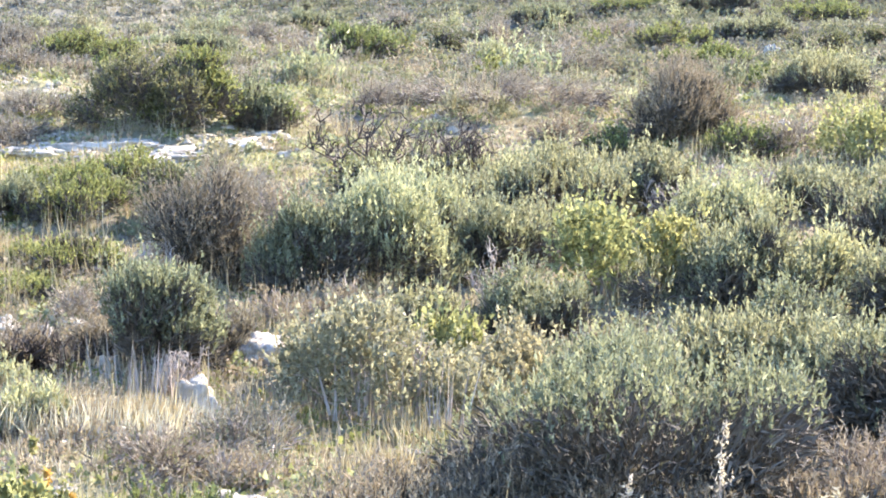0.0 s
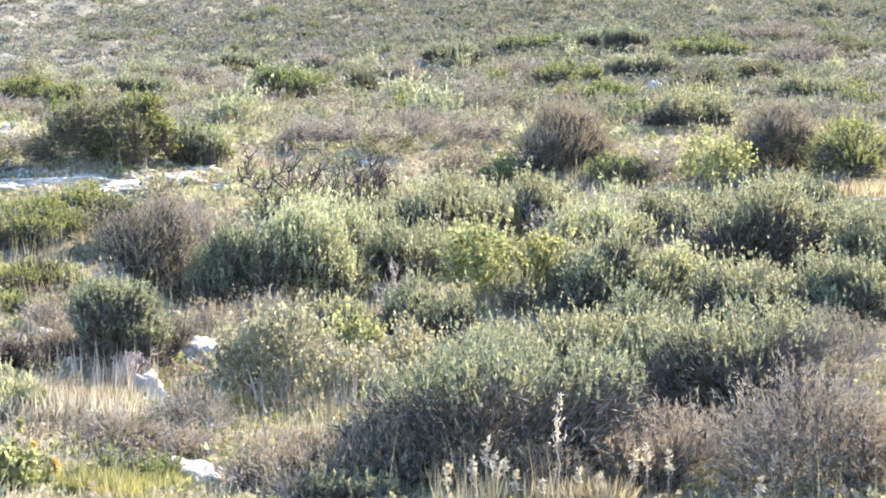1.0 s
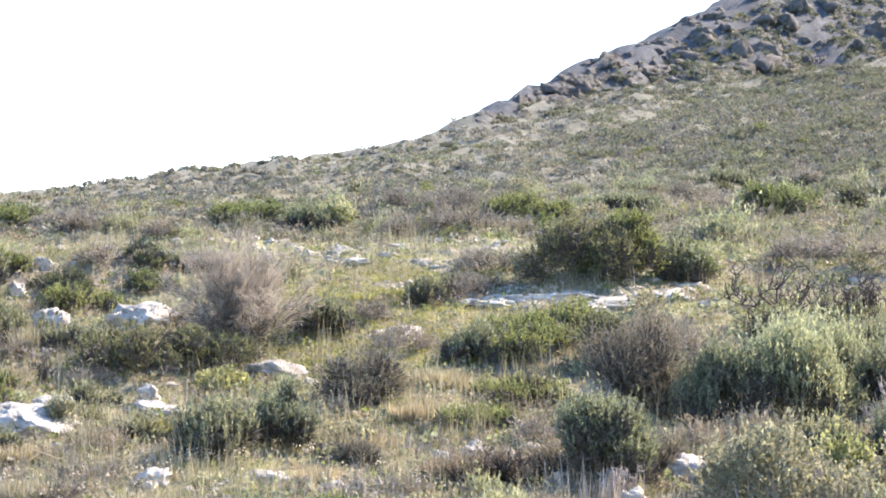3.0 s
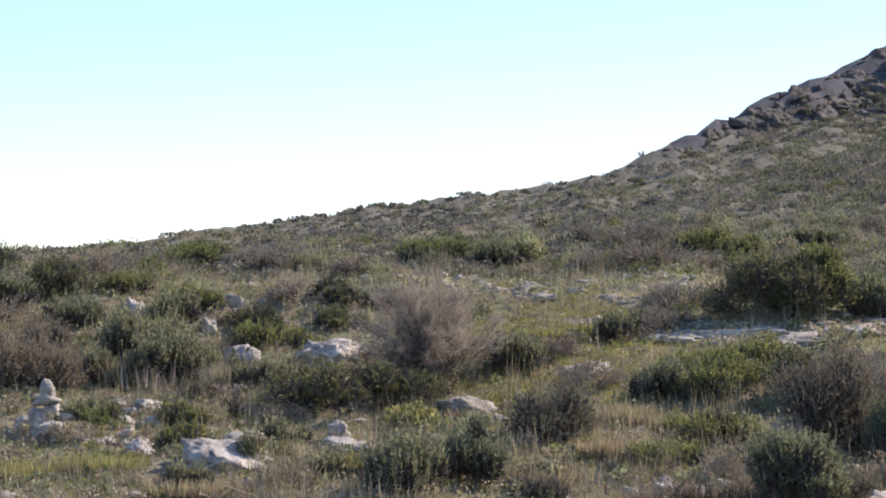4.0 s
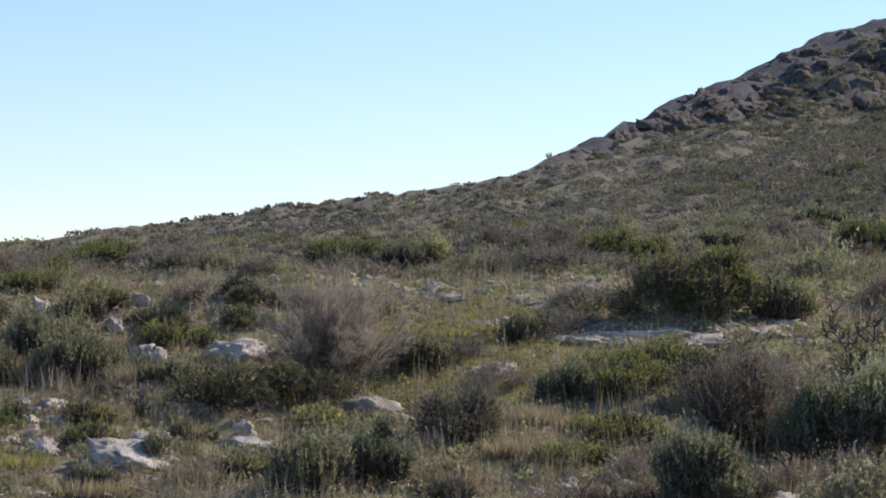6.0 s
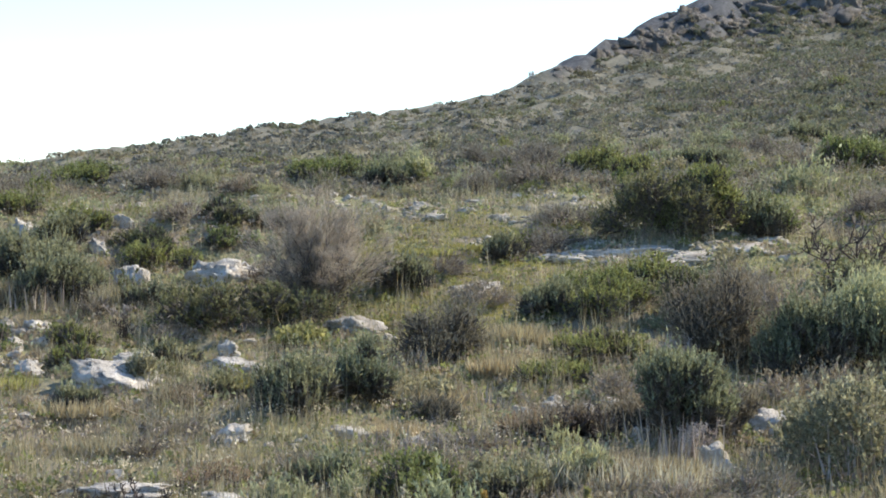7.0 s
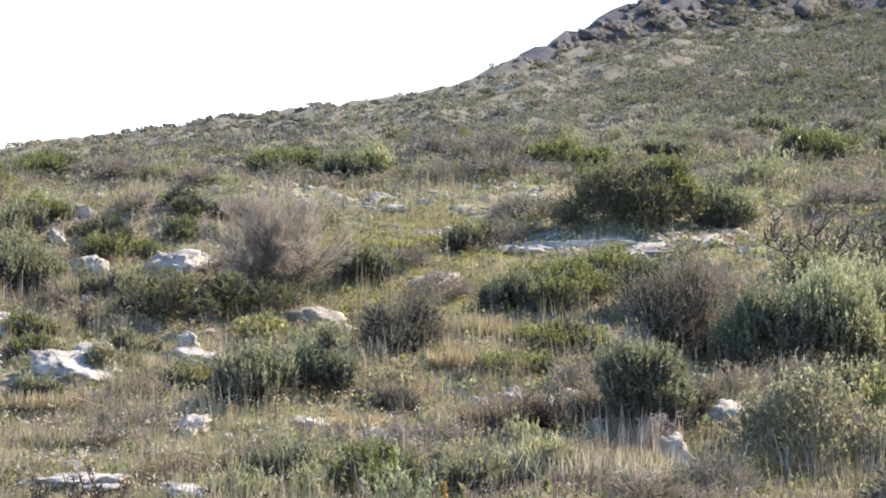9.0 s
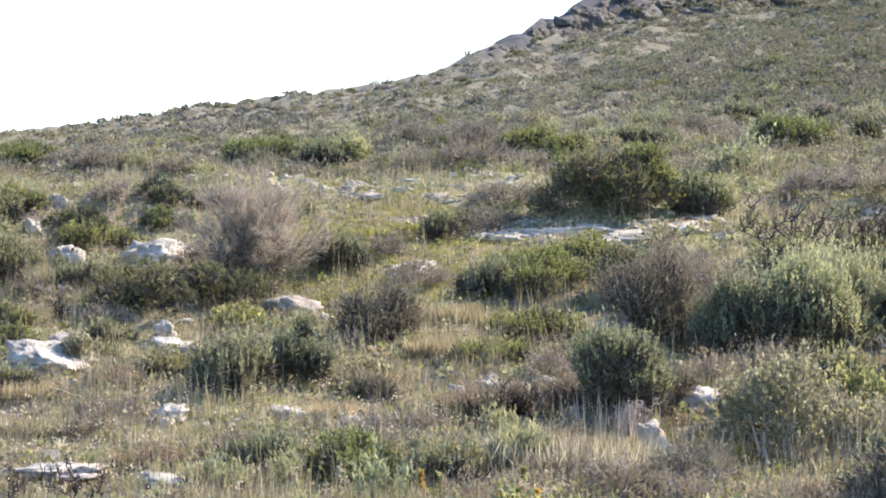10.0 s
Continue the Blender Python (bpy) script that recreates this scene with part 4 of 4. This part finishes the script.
for x, y, w, h in ((-1.35, 32.9, 0.8, 0.36), (-0.8, 32.8, 0.9, 0.42), (-0.3, 32.9, 0.9, 0.44), (0.15, 32.7, 0.7, 0.38), (0.5, 33.2, 0.6, 0.36), (-1.0, 33.3, 0.7, 0.4)):
    tuft("pale", x, y, w, h)
for x, y in ((0.0, 29.3), (0.35, 29.15), (-0.3, 29.5), (0.65, 29.0), (-0.1, 28.9)):
    tuft("green", x, y, 0.85, 0.24)
for x, y, h in ((-1.0, 29.2, 0.42), (-0.75, 29.4, 0.5), (-0.55, 29.0, 0.38), (-1.2, 28.8, 0.45), (-2.3, 31.2, 0.4)):
    stalk("rusty", x, y, 0.25, h)
for x, y, h in ((-0.9, 28.9, 0.4), (-0.6, 29.3, 0.45), (-1.3, 29.4, 0.4), (-2.0, 31.0, 0.4), (4.3, 27.1, 0.62), (4.15, 27.3, 0.8), (5.95, 27.0, 0.75), (6.2, 27.1, 0.6), (7.3, 26.9, 0.55), (7.5, 27.0, 0.4)):
    stalk("leafy" if x < 0 else "seedy", x, y, 0.25, h)


# ---- smaller shrubs between the large ones: a few forms, copied over the slope ----
TAKEN = [(o.location.x, o.location.y) for o in bpy.data.objects if o.parent is None and o.get("category") in ("shrub", "rock", "dead bush")]
forms = {}
for fk, kind in enumerate(("olive", "green", "dark", "mauve", "grey", "bright", "brown", "broad", "light")):
    for version in range(2):
        rng = np.random.default_rng(900 + fk * 2 + version)
        (v, f), cen, size = crown(kind, 0.8, 0.45, rng, 680)
        tv, tf = tubes([p for ps in stem_paths(cen[:3], size[:3], 0.45, rng, 1) for p in ps], 3)
        forms[kind, version] = (mesh_from("foliage", v, f, LEAF[kind], 3), mesh_from("trunk", tv, tf, WOOD, 4))


def crest_r(x, y):
    """How far off the skyline lies in that direction: nothing grows in sight beyond it."""
    px = 784 + F * x / max(y, 1.0)
    yc, yb = float(np.interp(px, CREST_X, CREST_Y)), float(np.interp(px, ROCK_X, ROCK_Y))
    if yc > 420:
        return 30 * math.exp((994 - yc) / 1015)
    if yc > yb:
        return R420 * math.exp((420 - yc) / 420)
    return R420 * math.exp((420 - yb) / 420) * math.exp((yb - yc) / 1900)


def small_shrub(kind, x, y, w, h, rnd):
    foliage, trunk = forms[kind, rnd.randrange(2)]
    ob = new("low_shrub")
    m = pose(x, y, surface_z(x, y) - 0.03, 0, 0, rnd.uniform(0, 360))
    ob.matrix_basis = m @ Matrix.Diagonal((w / 0.8, w / 0.8, h / 0.45, 1))
    part("foliage", foliage, ob)
    part("trunk", trunk, ob)
    return tagged(ob, LABEL[kind].replace("large ", ""), "shrub", "low shrubs of the slope")


def glade(x, y):
    return ((x + 3.7) / 2.5) ** 2 + ((y - 48) / 5.5) ** 2 < 1


def terrace(x, y):
    """Patches of the stony terrace between the glade and the upper slope."""
    return 50.5 < y < 59 and -13 < x < 1.5 and noise.noise(Vector((x * 0.55, y * 0.8, 71.0))) > -0.05 + 0.1 * abs(y - 54) / 3


def clearing(x, y):
    """The mossy glade and the grassy flat below the slabs stay open."""
    return glade(x, y) or ((x + 6.5) / 2.4) ** 2 + ((y - 34.5) / 3.2) ** 2 < 1


rnd = random.Random(11)
made = 0
KINDS = ("olive", "green", "green", "dark", "mauve", "mauve", "grey", "grey", "green", "brown", "broad", "light")
while made < 300:
    a = rnd.uniform(-19, 19)
    r = 27 + 46 * rnd.random() ** 0.8
    x, y = r * math.sin(radians(a)), r * math.cos(radians(a))
    if clearing(x, y) and rnd.random() < 0.85:
        continue
    if terrace(x, y) and rnd.random() < 0.8:
        continue
    if any((x - u) ** 2 + (y - v) ** 2 < 0.36 for u, v in TAKEN):
        continue
    patch = noise.noise(Vector((x * 0.25, y * 0.25, 1.5)))
    if patch < -0.25 and rnd.random() < 0.7:
        continue
    w = rnd.uniform(0.35, 1.0) * (0.3 if r > 0.86 * crest_r(x, y) else 1)
    thick = x > -1 and r < 52
    small_shrub(rnd.choice(('olive', 'olive', 'light', 'grey', 'mauve', 'broad') if thick else KINDS), x, y, w, w * rnd.uniform(0.4, 0.7), rnd)
    TAKEN.append((x, y))
    made += 1

# bushes higher up, small with distance
for _ in range(300):
    a, r = rnd.uniform(-19, 19), rnd.uniform(58, 92)
    x, y = r * math.sin(radians(a)), r * math.cos(radians(a))
    if r > 0.84 * crest_r(x, y):
        continue
    w = rnd.uniform(0.6, 1.5) * (1 if r < 68 else 0.6) * (1 if r < 0.74 * crest_r(x, y) else 0.5)
    ob = small_shrub(rnd.choice(("olive", "green", "dark", "mauve", "mauve", "grey", "light")), x, y, w, w * rnd.uniform(0.4, 0.6), rnd)
    ob.name = "hill_bush"
    tagged(ob, group="bushes of the upper slope")

# ---- loose stones ----
stone_forms = [rock_mesh("stone", 0.5, 0.4, 0.3, 700 + k, 0.42, 2, CHALK) for k in range(10)]
for form in stone_forms:
    form.polygons.foreach_set("use_smooth", [False] * len(form.polygons))


def stone(x, y, size, rnd):
    ob = new("stone", stone_forms[rnd.randrange(10)])
    s = size / 0.5
    ob.matrix_basis = pose(x, y, surface_z(x, y) + 0.06 * s, rnd.uniform(-15, 15), rnd.uniform(-15, 15), rnd.uniform(0, 360)) @ Matrix.Diagonal((s * 1.3, s, s * rnd.uniform(0.5, 1.1), 1))
    return tagged(ob, "loose chalky white limestone stone on the slope", "stone", "loose stones")


placed = 0
while placed < 110:  # the stony terrace above the glade
    x, y = rnd.gauss(-4.6, 3.4), rnd.uniform(50.8, 58.5)
    if terrace(x, y):
        placed += 1
        stone(x, y, rnd.uniform(0.1, 0.25), rnd)


def rubble(name, label, places, low, high, seed):
    """Small broken stones strewn too thickly to count."""
    rng = np.random.default_rng(seed)
    bm = bmesh.new()
    bmesh.ops.create_icosphere(bm, subdivisions=1, radius=0.5)
    ball = np.array([q.co[:] for q in bm.verts])
    tri = np.array([[q.index for q in f.verts] for f in bm.faces])
    bm.free()
    verts, faces = [], []
    for i, p in enumerate(places):
        size = rng.uniform(low, high) * np.array((rng.uniform(0.9, 1.8), rng.uniform(0.7, 1.2), rng.uniform(0.45, 0.9)))
        t = rng.uniform(0, 2 * math.pi)
        turn = np.array(((math.cos(t), -math.sin(t), 0), (math.sin(t), math.cos(t), 0), (0, 0, 1)))
        verts.append((ball * rng.uniform(0.65, 1.2, (len(ball), 1)) * size) @ turn + p + (0, 0, 0.25 * size[2]))
        faces.append(tri + i * len(ball))
    return tagged(new(name, mesh_from(name, np.concatenate(verts), np.concatenate(faces), CHALK, 3)), label, "stones", kind="stuff")


for _ in range(45):  # rubble round the cairn and the slabs
    stone(rnd.gauss(-10.5, 2.0), rnd.uniform(37.5, 43), rnd.uniform(0.1, 0.4), rnd)
for _ in range(70):
    a, r = rnd.uniform(-18.5, 18.5), 28 + 40 * rnd.random()
    stone(r * math.sin(radians(a)), r * math.cos(radians(a)), rnd.uniform(0.1, 0.36), rnd)

# ---- fallen stick ----
COUNTER[0] += 1
stick = new("fallen_stick")
stick.matrix_basis = pose(-7.94, 36.71, surface_z(-7.94, 36.71) + 0.12, 0, 14, -20)
sv, sf = tubes([(limb(np.random.default_rng(5), (-0.3, 0, 0), (0.32, 0, 0.0), 0.01, 6), 0.012, 0.008)], 6)
part("stick", mesh_from("stick", sv, sf, SEED, 4), stick)
tagged(stick, "pale bleached stick lying across a dry shrub", "stick")

# ---- grasses and far scrub ----
def scatter(n, near, far, bias, spread, keep):
    """Places on the slope, thinned by the function keep."""
    rng = np.random.default_rng(n)
    a = np.radians(rng.uniform(-spread, spread, n))
    r = near + (far - near) * rng.uniform(0, 1, n) ** bias
    pts = []
    for x, y in zip(r * np.sin(a), r * np.cos(a)):
        if keep(x, y):
            pts.append((x, y, surface_z(x, y) - 0.02))
    return np.array(pts)


rubble("terrace_rubble", "broken chalky white stones strewn over the terrace", scatter(16000, 50.5, 60, 1.0, 14, terrace)[:1300], 0.05, 0.17, 91)
rubble("slope_rubble", "small pale stones lying about the rock slabs", scatter(3000, 35, 46, 1.0, 19, lambda x, y: x < -5 and noise.noise(Vector((x * 0.7, y * 0.7, 81.0))) > 0.12), 0.04, 0.15, 92)
rubble("ledge_rubble", "flakes of pale stone round the bare limestone ledge", scatter(9000, 48, 53, 1.0, 6, lambda x, y: abs(y - 49.6 - 0.25 * abs(x)) < 0.7 + 0.3 * math.sin(3 * x) and -3.0 < x < 2.6)[:420], 0.04, 0.15, 93)


def blades(name, label, feet, per, tall, width, mat, seed, lean=0.35):
    rng = np.random.default_rng(seed)
    n = len(feet) * per
    foot = np.repeat(feet, per, 0) + rng.normal(size=(n, 3)) * (0.07, 0.07, 0.0)
    way = unit(rng.normal(size=(n, 3)) * lean + (0, 0, 1))
    ln = np.repeat(rng.uniform(0.5, 1.3, len(feet)), per) * tall * rng.uniform(0.5, 1.1, n)
    side = unit(np.cross(way, rng.normal(size=(n, 3)))) * width * rng.uniform(0.6, 1.3, (n, 1))
    v = np.stack([foot - side, foot + side, foot + way * ln[:, None]], 1).reshape(-1, 3)
    ob = new(name, mesh_from(name, v, np.arange(3 * n).reshape(-1, 3), mat, 3))
    return tagged(ob, label, "grass", kind="stuff")


def ledge(x, y):
    return abs(y - 49.7 - 0.3 * abs(x)) < 0.75 and -2.9 < x < 2.5


def dry_patch(x, y):
    if terrace(x, y) or ledge(x, y):
        return False
    return noise.noise(Vector((x * 0.45, y * 0.45, 4.0))) > (0.12 if x > -1 else 0.35 if glade(x, y) else -0.1)


def green_patch(x, y):
    if ledge(x, y):
        return False
    if terrace(x, y):
        return noise.noise(Vector((x * 1.6, y * 1.6, 9.0))) > 0.15
    return noise.noise(Vector((x * 0.4, y * 0.4, 9.0))) > -0.05 or clearing(x, y)


blades("dry_grass", "dry straw-coloured grass in tufts over the slope", scatter(40000, 26.5, 70, 0.9, 19.5, dry_patch), 9, 0.24, 0.006, STRAW, 3)
blades("green_grass", "short yellow-green grass and moss between the shrubs", scatter(34000, 26.5, 70, 0.9, 19.5, green_patch), 9, 0.13, 0.008, GRASS, 4, 0.6)
blades("dry_stems", "thin bleached upright stems standing over the shrubs", scatter(2600, 26.5, 47, 0.9, 19.5, lambda x, y: x > -7 and noise.noise(Vector((x * 0.5, y * 0.5, 24.0))) > -0.05), 2, 0.85, 0.007, STRAW, 15, 0.12)
blades("dry_brush", "thin brittle brown stems of last year between the rocks", scatter(7000, 29, 39, 1.0, 19, lambda x, y: noise.noise(Vector((x * 0.8, y * 0.8, 51.0))) > -0.1), 3, 0.34, 0.006, DRYWOOD, 17, 0.45)
blades("pale_grass_heads", "pale ripe heads of dry grass in the foreground", scatter(3000, 26.5, 32, 0.9, 16, lambda x, y: noise.noise(Vector((x * 0.9, y * 0.9, 27.0))) > 0.08), 4, 0.3, 0.006, SEED, 16, 0.35)
blades("tall_dry_grass", "tall pale dry stems standing between the shrubs", scatter(12000, 26.5, 60, 0.9, 19.5, lambda x, y: noise.noise(Vector((x * 0.6, y * 0.6, 14.0))) > 0.1), 5, 0.66, 0.0065, STRAW, 5, 0.14)


def scrub(name, label, feet, size, per, kind, seed, leaf=0.13, low=0.75):
    """Low cushions too many and too far to count."""
    rng = np.random.default_rng(seed)
    k = len(feet)
    wide = rng.uniform(0.5, 1.4, k) * size
    if name == "hill_scrub":  # the wind keeps it low along the crest
        wide *= np.interp([math.hypot(q[0], q[1]) / crest_r(q[0], q[1]) for q in feet], [0.8, 0.97], [1.0, 0.5])
    n = k * per
    out = unit(rng.normal(size=(n, 3)) + (0, 0, 0.5))
    out[:, 2] = np.abs(out[:, 2])
    base = np.repeat(feet, per, 0) + out * (np.repeat(wide, per) * rng.uniform(0.5, 1.0, n))[:, None] * (1, 1, low)
    way = unit(out + rng.normal(size=(n, 3)) * 0.5 + (0, 0, 0.5))
    v, f = leaves(base, way, leaf * rng.uniform(0.6, 1.3, n), leaf * 0.8 * rng.uniform(0.6, 1.3, n), rng)
    ob = new(name, mesh_from(name, v, f, LEAF[kind], 3))
    return tagged(ob, label, "scrub", kind="stuff")


def hill_patch(shift, level, lean):
    """Bands along the slope; straw and heath to one side, dark scrub, partly for shade, under the rocky shoulder."""
    def keep(x, y):
        if math.hypot(x, y) > 1.04 * crest_r(x, y) or shoulder_rock(x, y) > 0.6:
            return False
        side = min(1.0, max(-1.0, (x / y - 0.06) * 14))
        band = noise.noise(Vector((x * 0.07, y * 0.2, shift))) + 0.75 * noise.noise(Vector((x * 0.7, y * 0.85, shift)))
        return band + lean * side > level
    return keep


# undergrowth: low cushions and seedlings between the shrubs
for kind, shift, level, seed in (("olive", 31.0, -0.2, 41), ("grey", 35.0, -0.2, 42), ("green", 39.0, -0.05, 43), ("mauve", 43.0, -0.1, 44), ("light", 47.0, 0.0, 45)):
    where = scatter(5200 + seed, 26.5, 68, 0.9, 19.5, lambda x, y, s=shift, q=level: noise.noise(Vector((x * 0.5, y * 0.5, s))) > q and not (clearing(x, y) and s > 40) and not (terrace(x, y) and noise.noise(Vector((x * 1.3, y * 1.3, s))) < 0.2))
    scrub("undergrowth", "knee-high " + {"olive": "grey-green", "grey": "dry grey", "green": "green", "mauve": "mauve-brown twiggy", "light": "pale green"}[kind] + " undergrowth between the shrubs", where, 0.17, 18, kind, seed, 0.066, 1.0)

# the upper hillside
for kind, words, n, shift, level, lean, size, per, seed in (
    ("hill_green", "far low green scrub covering the upper hillside", 9000, 2.0, 0.05, 0.2, 0.34, 29, 21),
    ("hill_mauve", "far low grey-brown scrub covering the upper hillside", 13000, 5.0, -0.05, 0.0, 0.30, 28, 22),
    ("hill_dark", "far low dark scrub on the rocky hill", 9000, 8.0, 0.12, 0.5, 0.40, 31, 23),
    ("hill_grey", "far straw-grey growth on the upper hillside", 13000, 11.0, -0.1, -0.3, 0.22, 24, 24),
    ("hill_olive", "far olive-grey bushes on the upper hillside", 9000, 17.0, 0.08, 0.2, 0.34, 29, 25),
    ("hill_grey", "far thin dry growth over all the hillside", 21000, 13.0, -2.0, 0.0, 0.19, 14, 26),
):
    scrub("hill_scrub", words, scatter(n, 58, 150, 1.1, 19.5, hill_patch(shift, level, lean)), size, per, kind, seed, 0.085)

for kind, seed, per in (("hill_dark", 27, 28), ("hill_olive", 28, 18), ("hill_mauve", 29, 18)):
    shoulder = scatter(9000 + seed, 78, 118, 1.0, 19.5, lambda x, y, s=seed: x > -8 and math.hypot(x, y) < 0.985 * crest_r(x, y) and (shoulder_rock(x, y) < 0.5 or noise.noise(Vector((x * 0.9, y * 0.9, s))) > -0.12) and noise.noise(Vector((x * 0.4, y * 0.4, s * 1.7))) + 5 * (x / y - 0.06) > -0.15)
    scrub("hill_scrub", "heath and scrub clinging to the hill's rocky shoulder", shoulder, 0.32, per, kind, seed, 0.10)

for kind, seed, per in (("hill_dark", 33, 26), ("hill_olive", 34, 18), ("hill_grey", 35, 12)):
    heath = scatter(15000 + seed, 100, 135, 1.0, 14, lambda x, y, q=seed: shoulder_rock(x, y) > 0.2 and math.hypot(x, y) < 0.99 * crest_r(x, y) and noise.noise(Vector((x * 0.6, y * 0.6, q * 2.3))) > 0.0)
    scrub("hill_scrub", "dark heath in the clefts of the hill's bare shoulder", heath, 0.3, per, kind, seed, 0.11)

# craggy outcrops under the top of the hill
crag_forms = [rock_mesh("crag", 2.0, 1.6, 1.5, 800 + k, 0.6, 3, CRAG_ROCK) for k in range(6)]
placed = 0
while placed < 300:
    a = rnd.uniform(-3.0, 9)
    px = 784 + F * math.tan(radians(a))
    low, top = float(np.interp(px, ROCK_X, ROCK_Y)), float(np.interp(px, CREST_X, CREST_Y))
    if low - top < 5 or rnd.random() > (low - top) / 60 + 0.15:
        continue
    placed += 1
    up = rnd.uniform(0.1, 1.45)
    r = R420 * math.exp((420 - low) / 420) * math.exp((low - top) * up / 1900)
    x, y = r * math.sin(radians(a)), r * math.cos(radians(a))
    ob = new("crag", crag_forms[rnd.randrange(6)])
    s = rnd.uniform(0.25, 0.8) * min(1.0, 0.3 + (low - top) / 70) * (1.0 if up < 0.8 else 0.6)
    ob.matrix_basis = pose(x, y, surface_z(x, y) - 0.45 * s, rnd.uniform(5, 25), rnd.uniform(-15, 15), rnd.uniform(0, 360)) @ Matrix.Diagonal((s * 1.3, s, s * rnd.uniform(0.6, 0.95), 1))
    tagged(ob, "grey limestone crag jutting from the hill's rocky shoulder", "rock", "crags of the hill")
blades("glade_grass", "short yellow-green sward of the sunny glade", scatter(60000, 40, 56, 1.0, 9, lambda x, y: glade(x, y) and not terrace(x, y) and not ledge(x, y)), 8, 0.09, 0.009, GRASS, 8, 0.7)

# flowers of the grassy flat
feet = scatter(5000, 30, 39, 1.0, 17, lambda x, y: ((x + 6.3) / 4.6) ** 2 + ((y - 34.0) / 4.5) ** 2 < 1 and noise.noise(Vector((x, y, 60.0))) > 0.05)
rng = np.random.default_rng(77)
feet = np.repeat(feet, 3, 0) + rng.normal(size=(len(feet) * 3, 3)) * (0.05, 0.05, 0.03) + (0, 0, 0.19)
fv, ff = leaves(feet, unit(rng.normal(size=feet.shape) + (0, 0, 0.6)), 0.042, 0.022, rng)
tagged(new("dry_flower_heads", mesh_from("dry_flower_heads", fv, ff, SEED, 3)), "small whitish dry flower heads over the grassy flat", "flowers", kind="stuff")

# low growth of the grassy foreground
shrub("grey", -7.30, 37.78, 0.94, 0.33)
shrub("light", -5.90, 38.28, 0.86, 0.31)
shrub("brown", -6.00, 32.59, 1.10, 0.32)
shrub("grey", -4.89, 33.75, 0.91, 0.29)
shrub("broad", -3.72, 32.89, 1.10, 0.32)
shrub("light", -4.97, 31.77, 0.93, 0.29)
shrub("umber", -3.53, 37.26, 0.92, 0.33)
shrub("olive", -8.80, 37.13, 0.85, 0.34)
shrub("broad", -2.18, 33.40, 1.04, 0.34)
shrub("light", -1.11, 32.88, 0.88, 0.44)
shrub("mauve", -7.34, 34.68, 0.87, 0.28)
shrub("broad", 2.13, 35.54, 1.26, 0.79)

# the thicket closes up behind the large olive-leaved bush
shrub("olive", 5.2, 33.6, 1.8, 0.95)
shrub("olive", 6.5, 34.4, 1.9, 0.95)
shrub("olive", 7.5, 33.9, 1.6, 0.95)
shrub("broad", 3.5, 33.8, 1.2, 0.8)
shrub("light", 4.3, 42.6, 1.6, 0.95)
shrub("olive", 6.0, 42.4, 1.8, 0.85)
shrub("light", 8.6, 43.0, 1.8, 0.85)
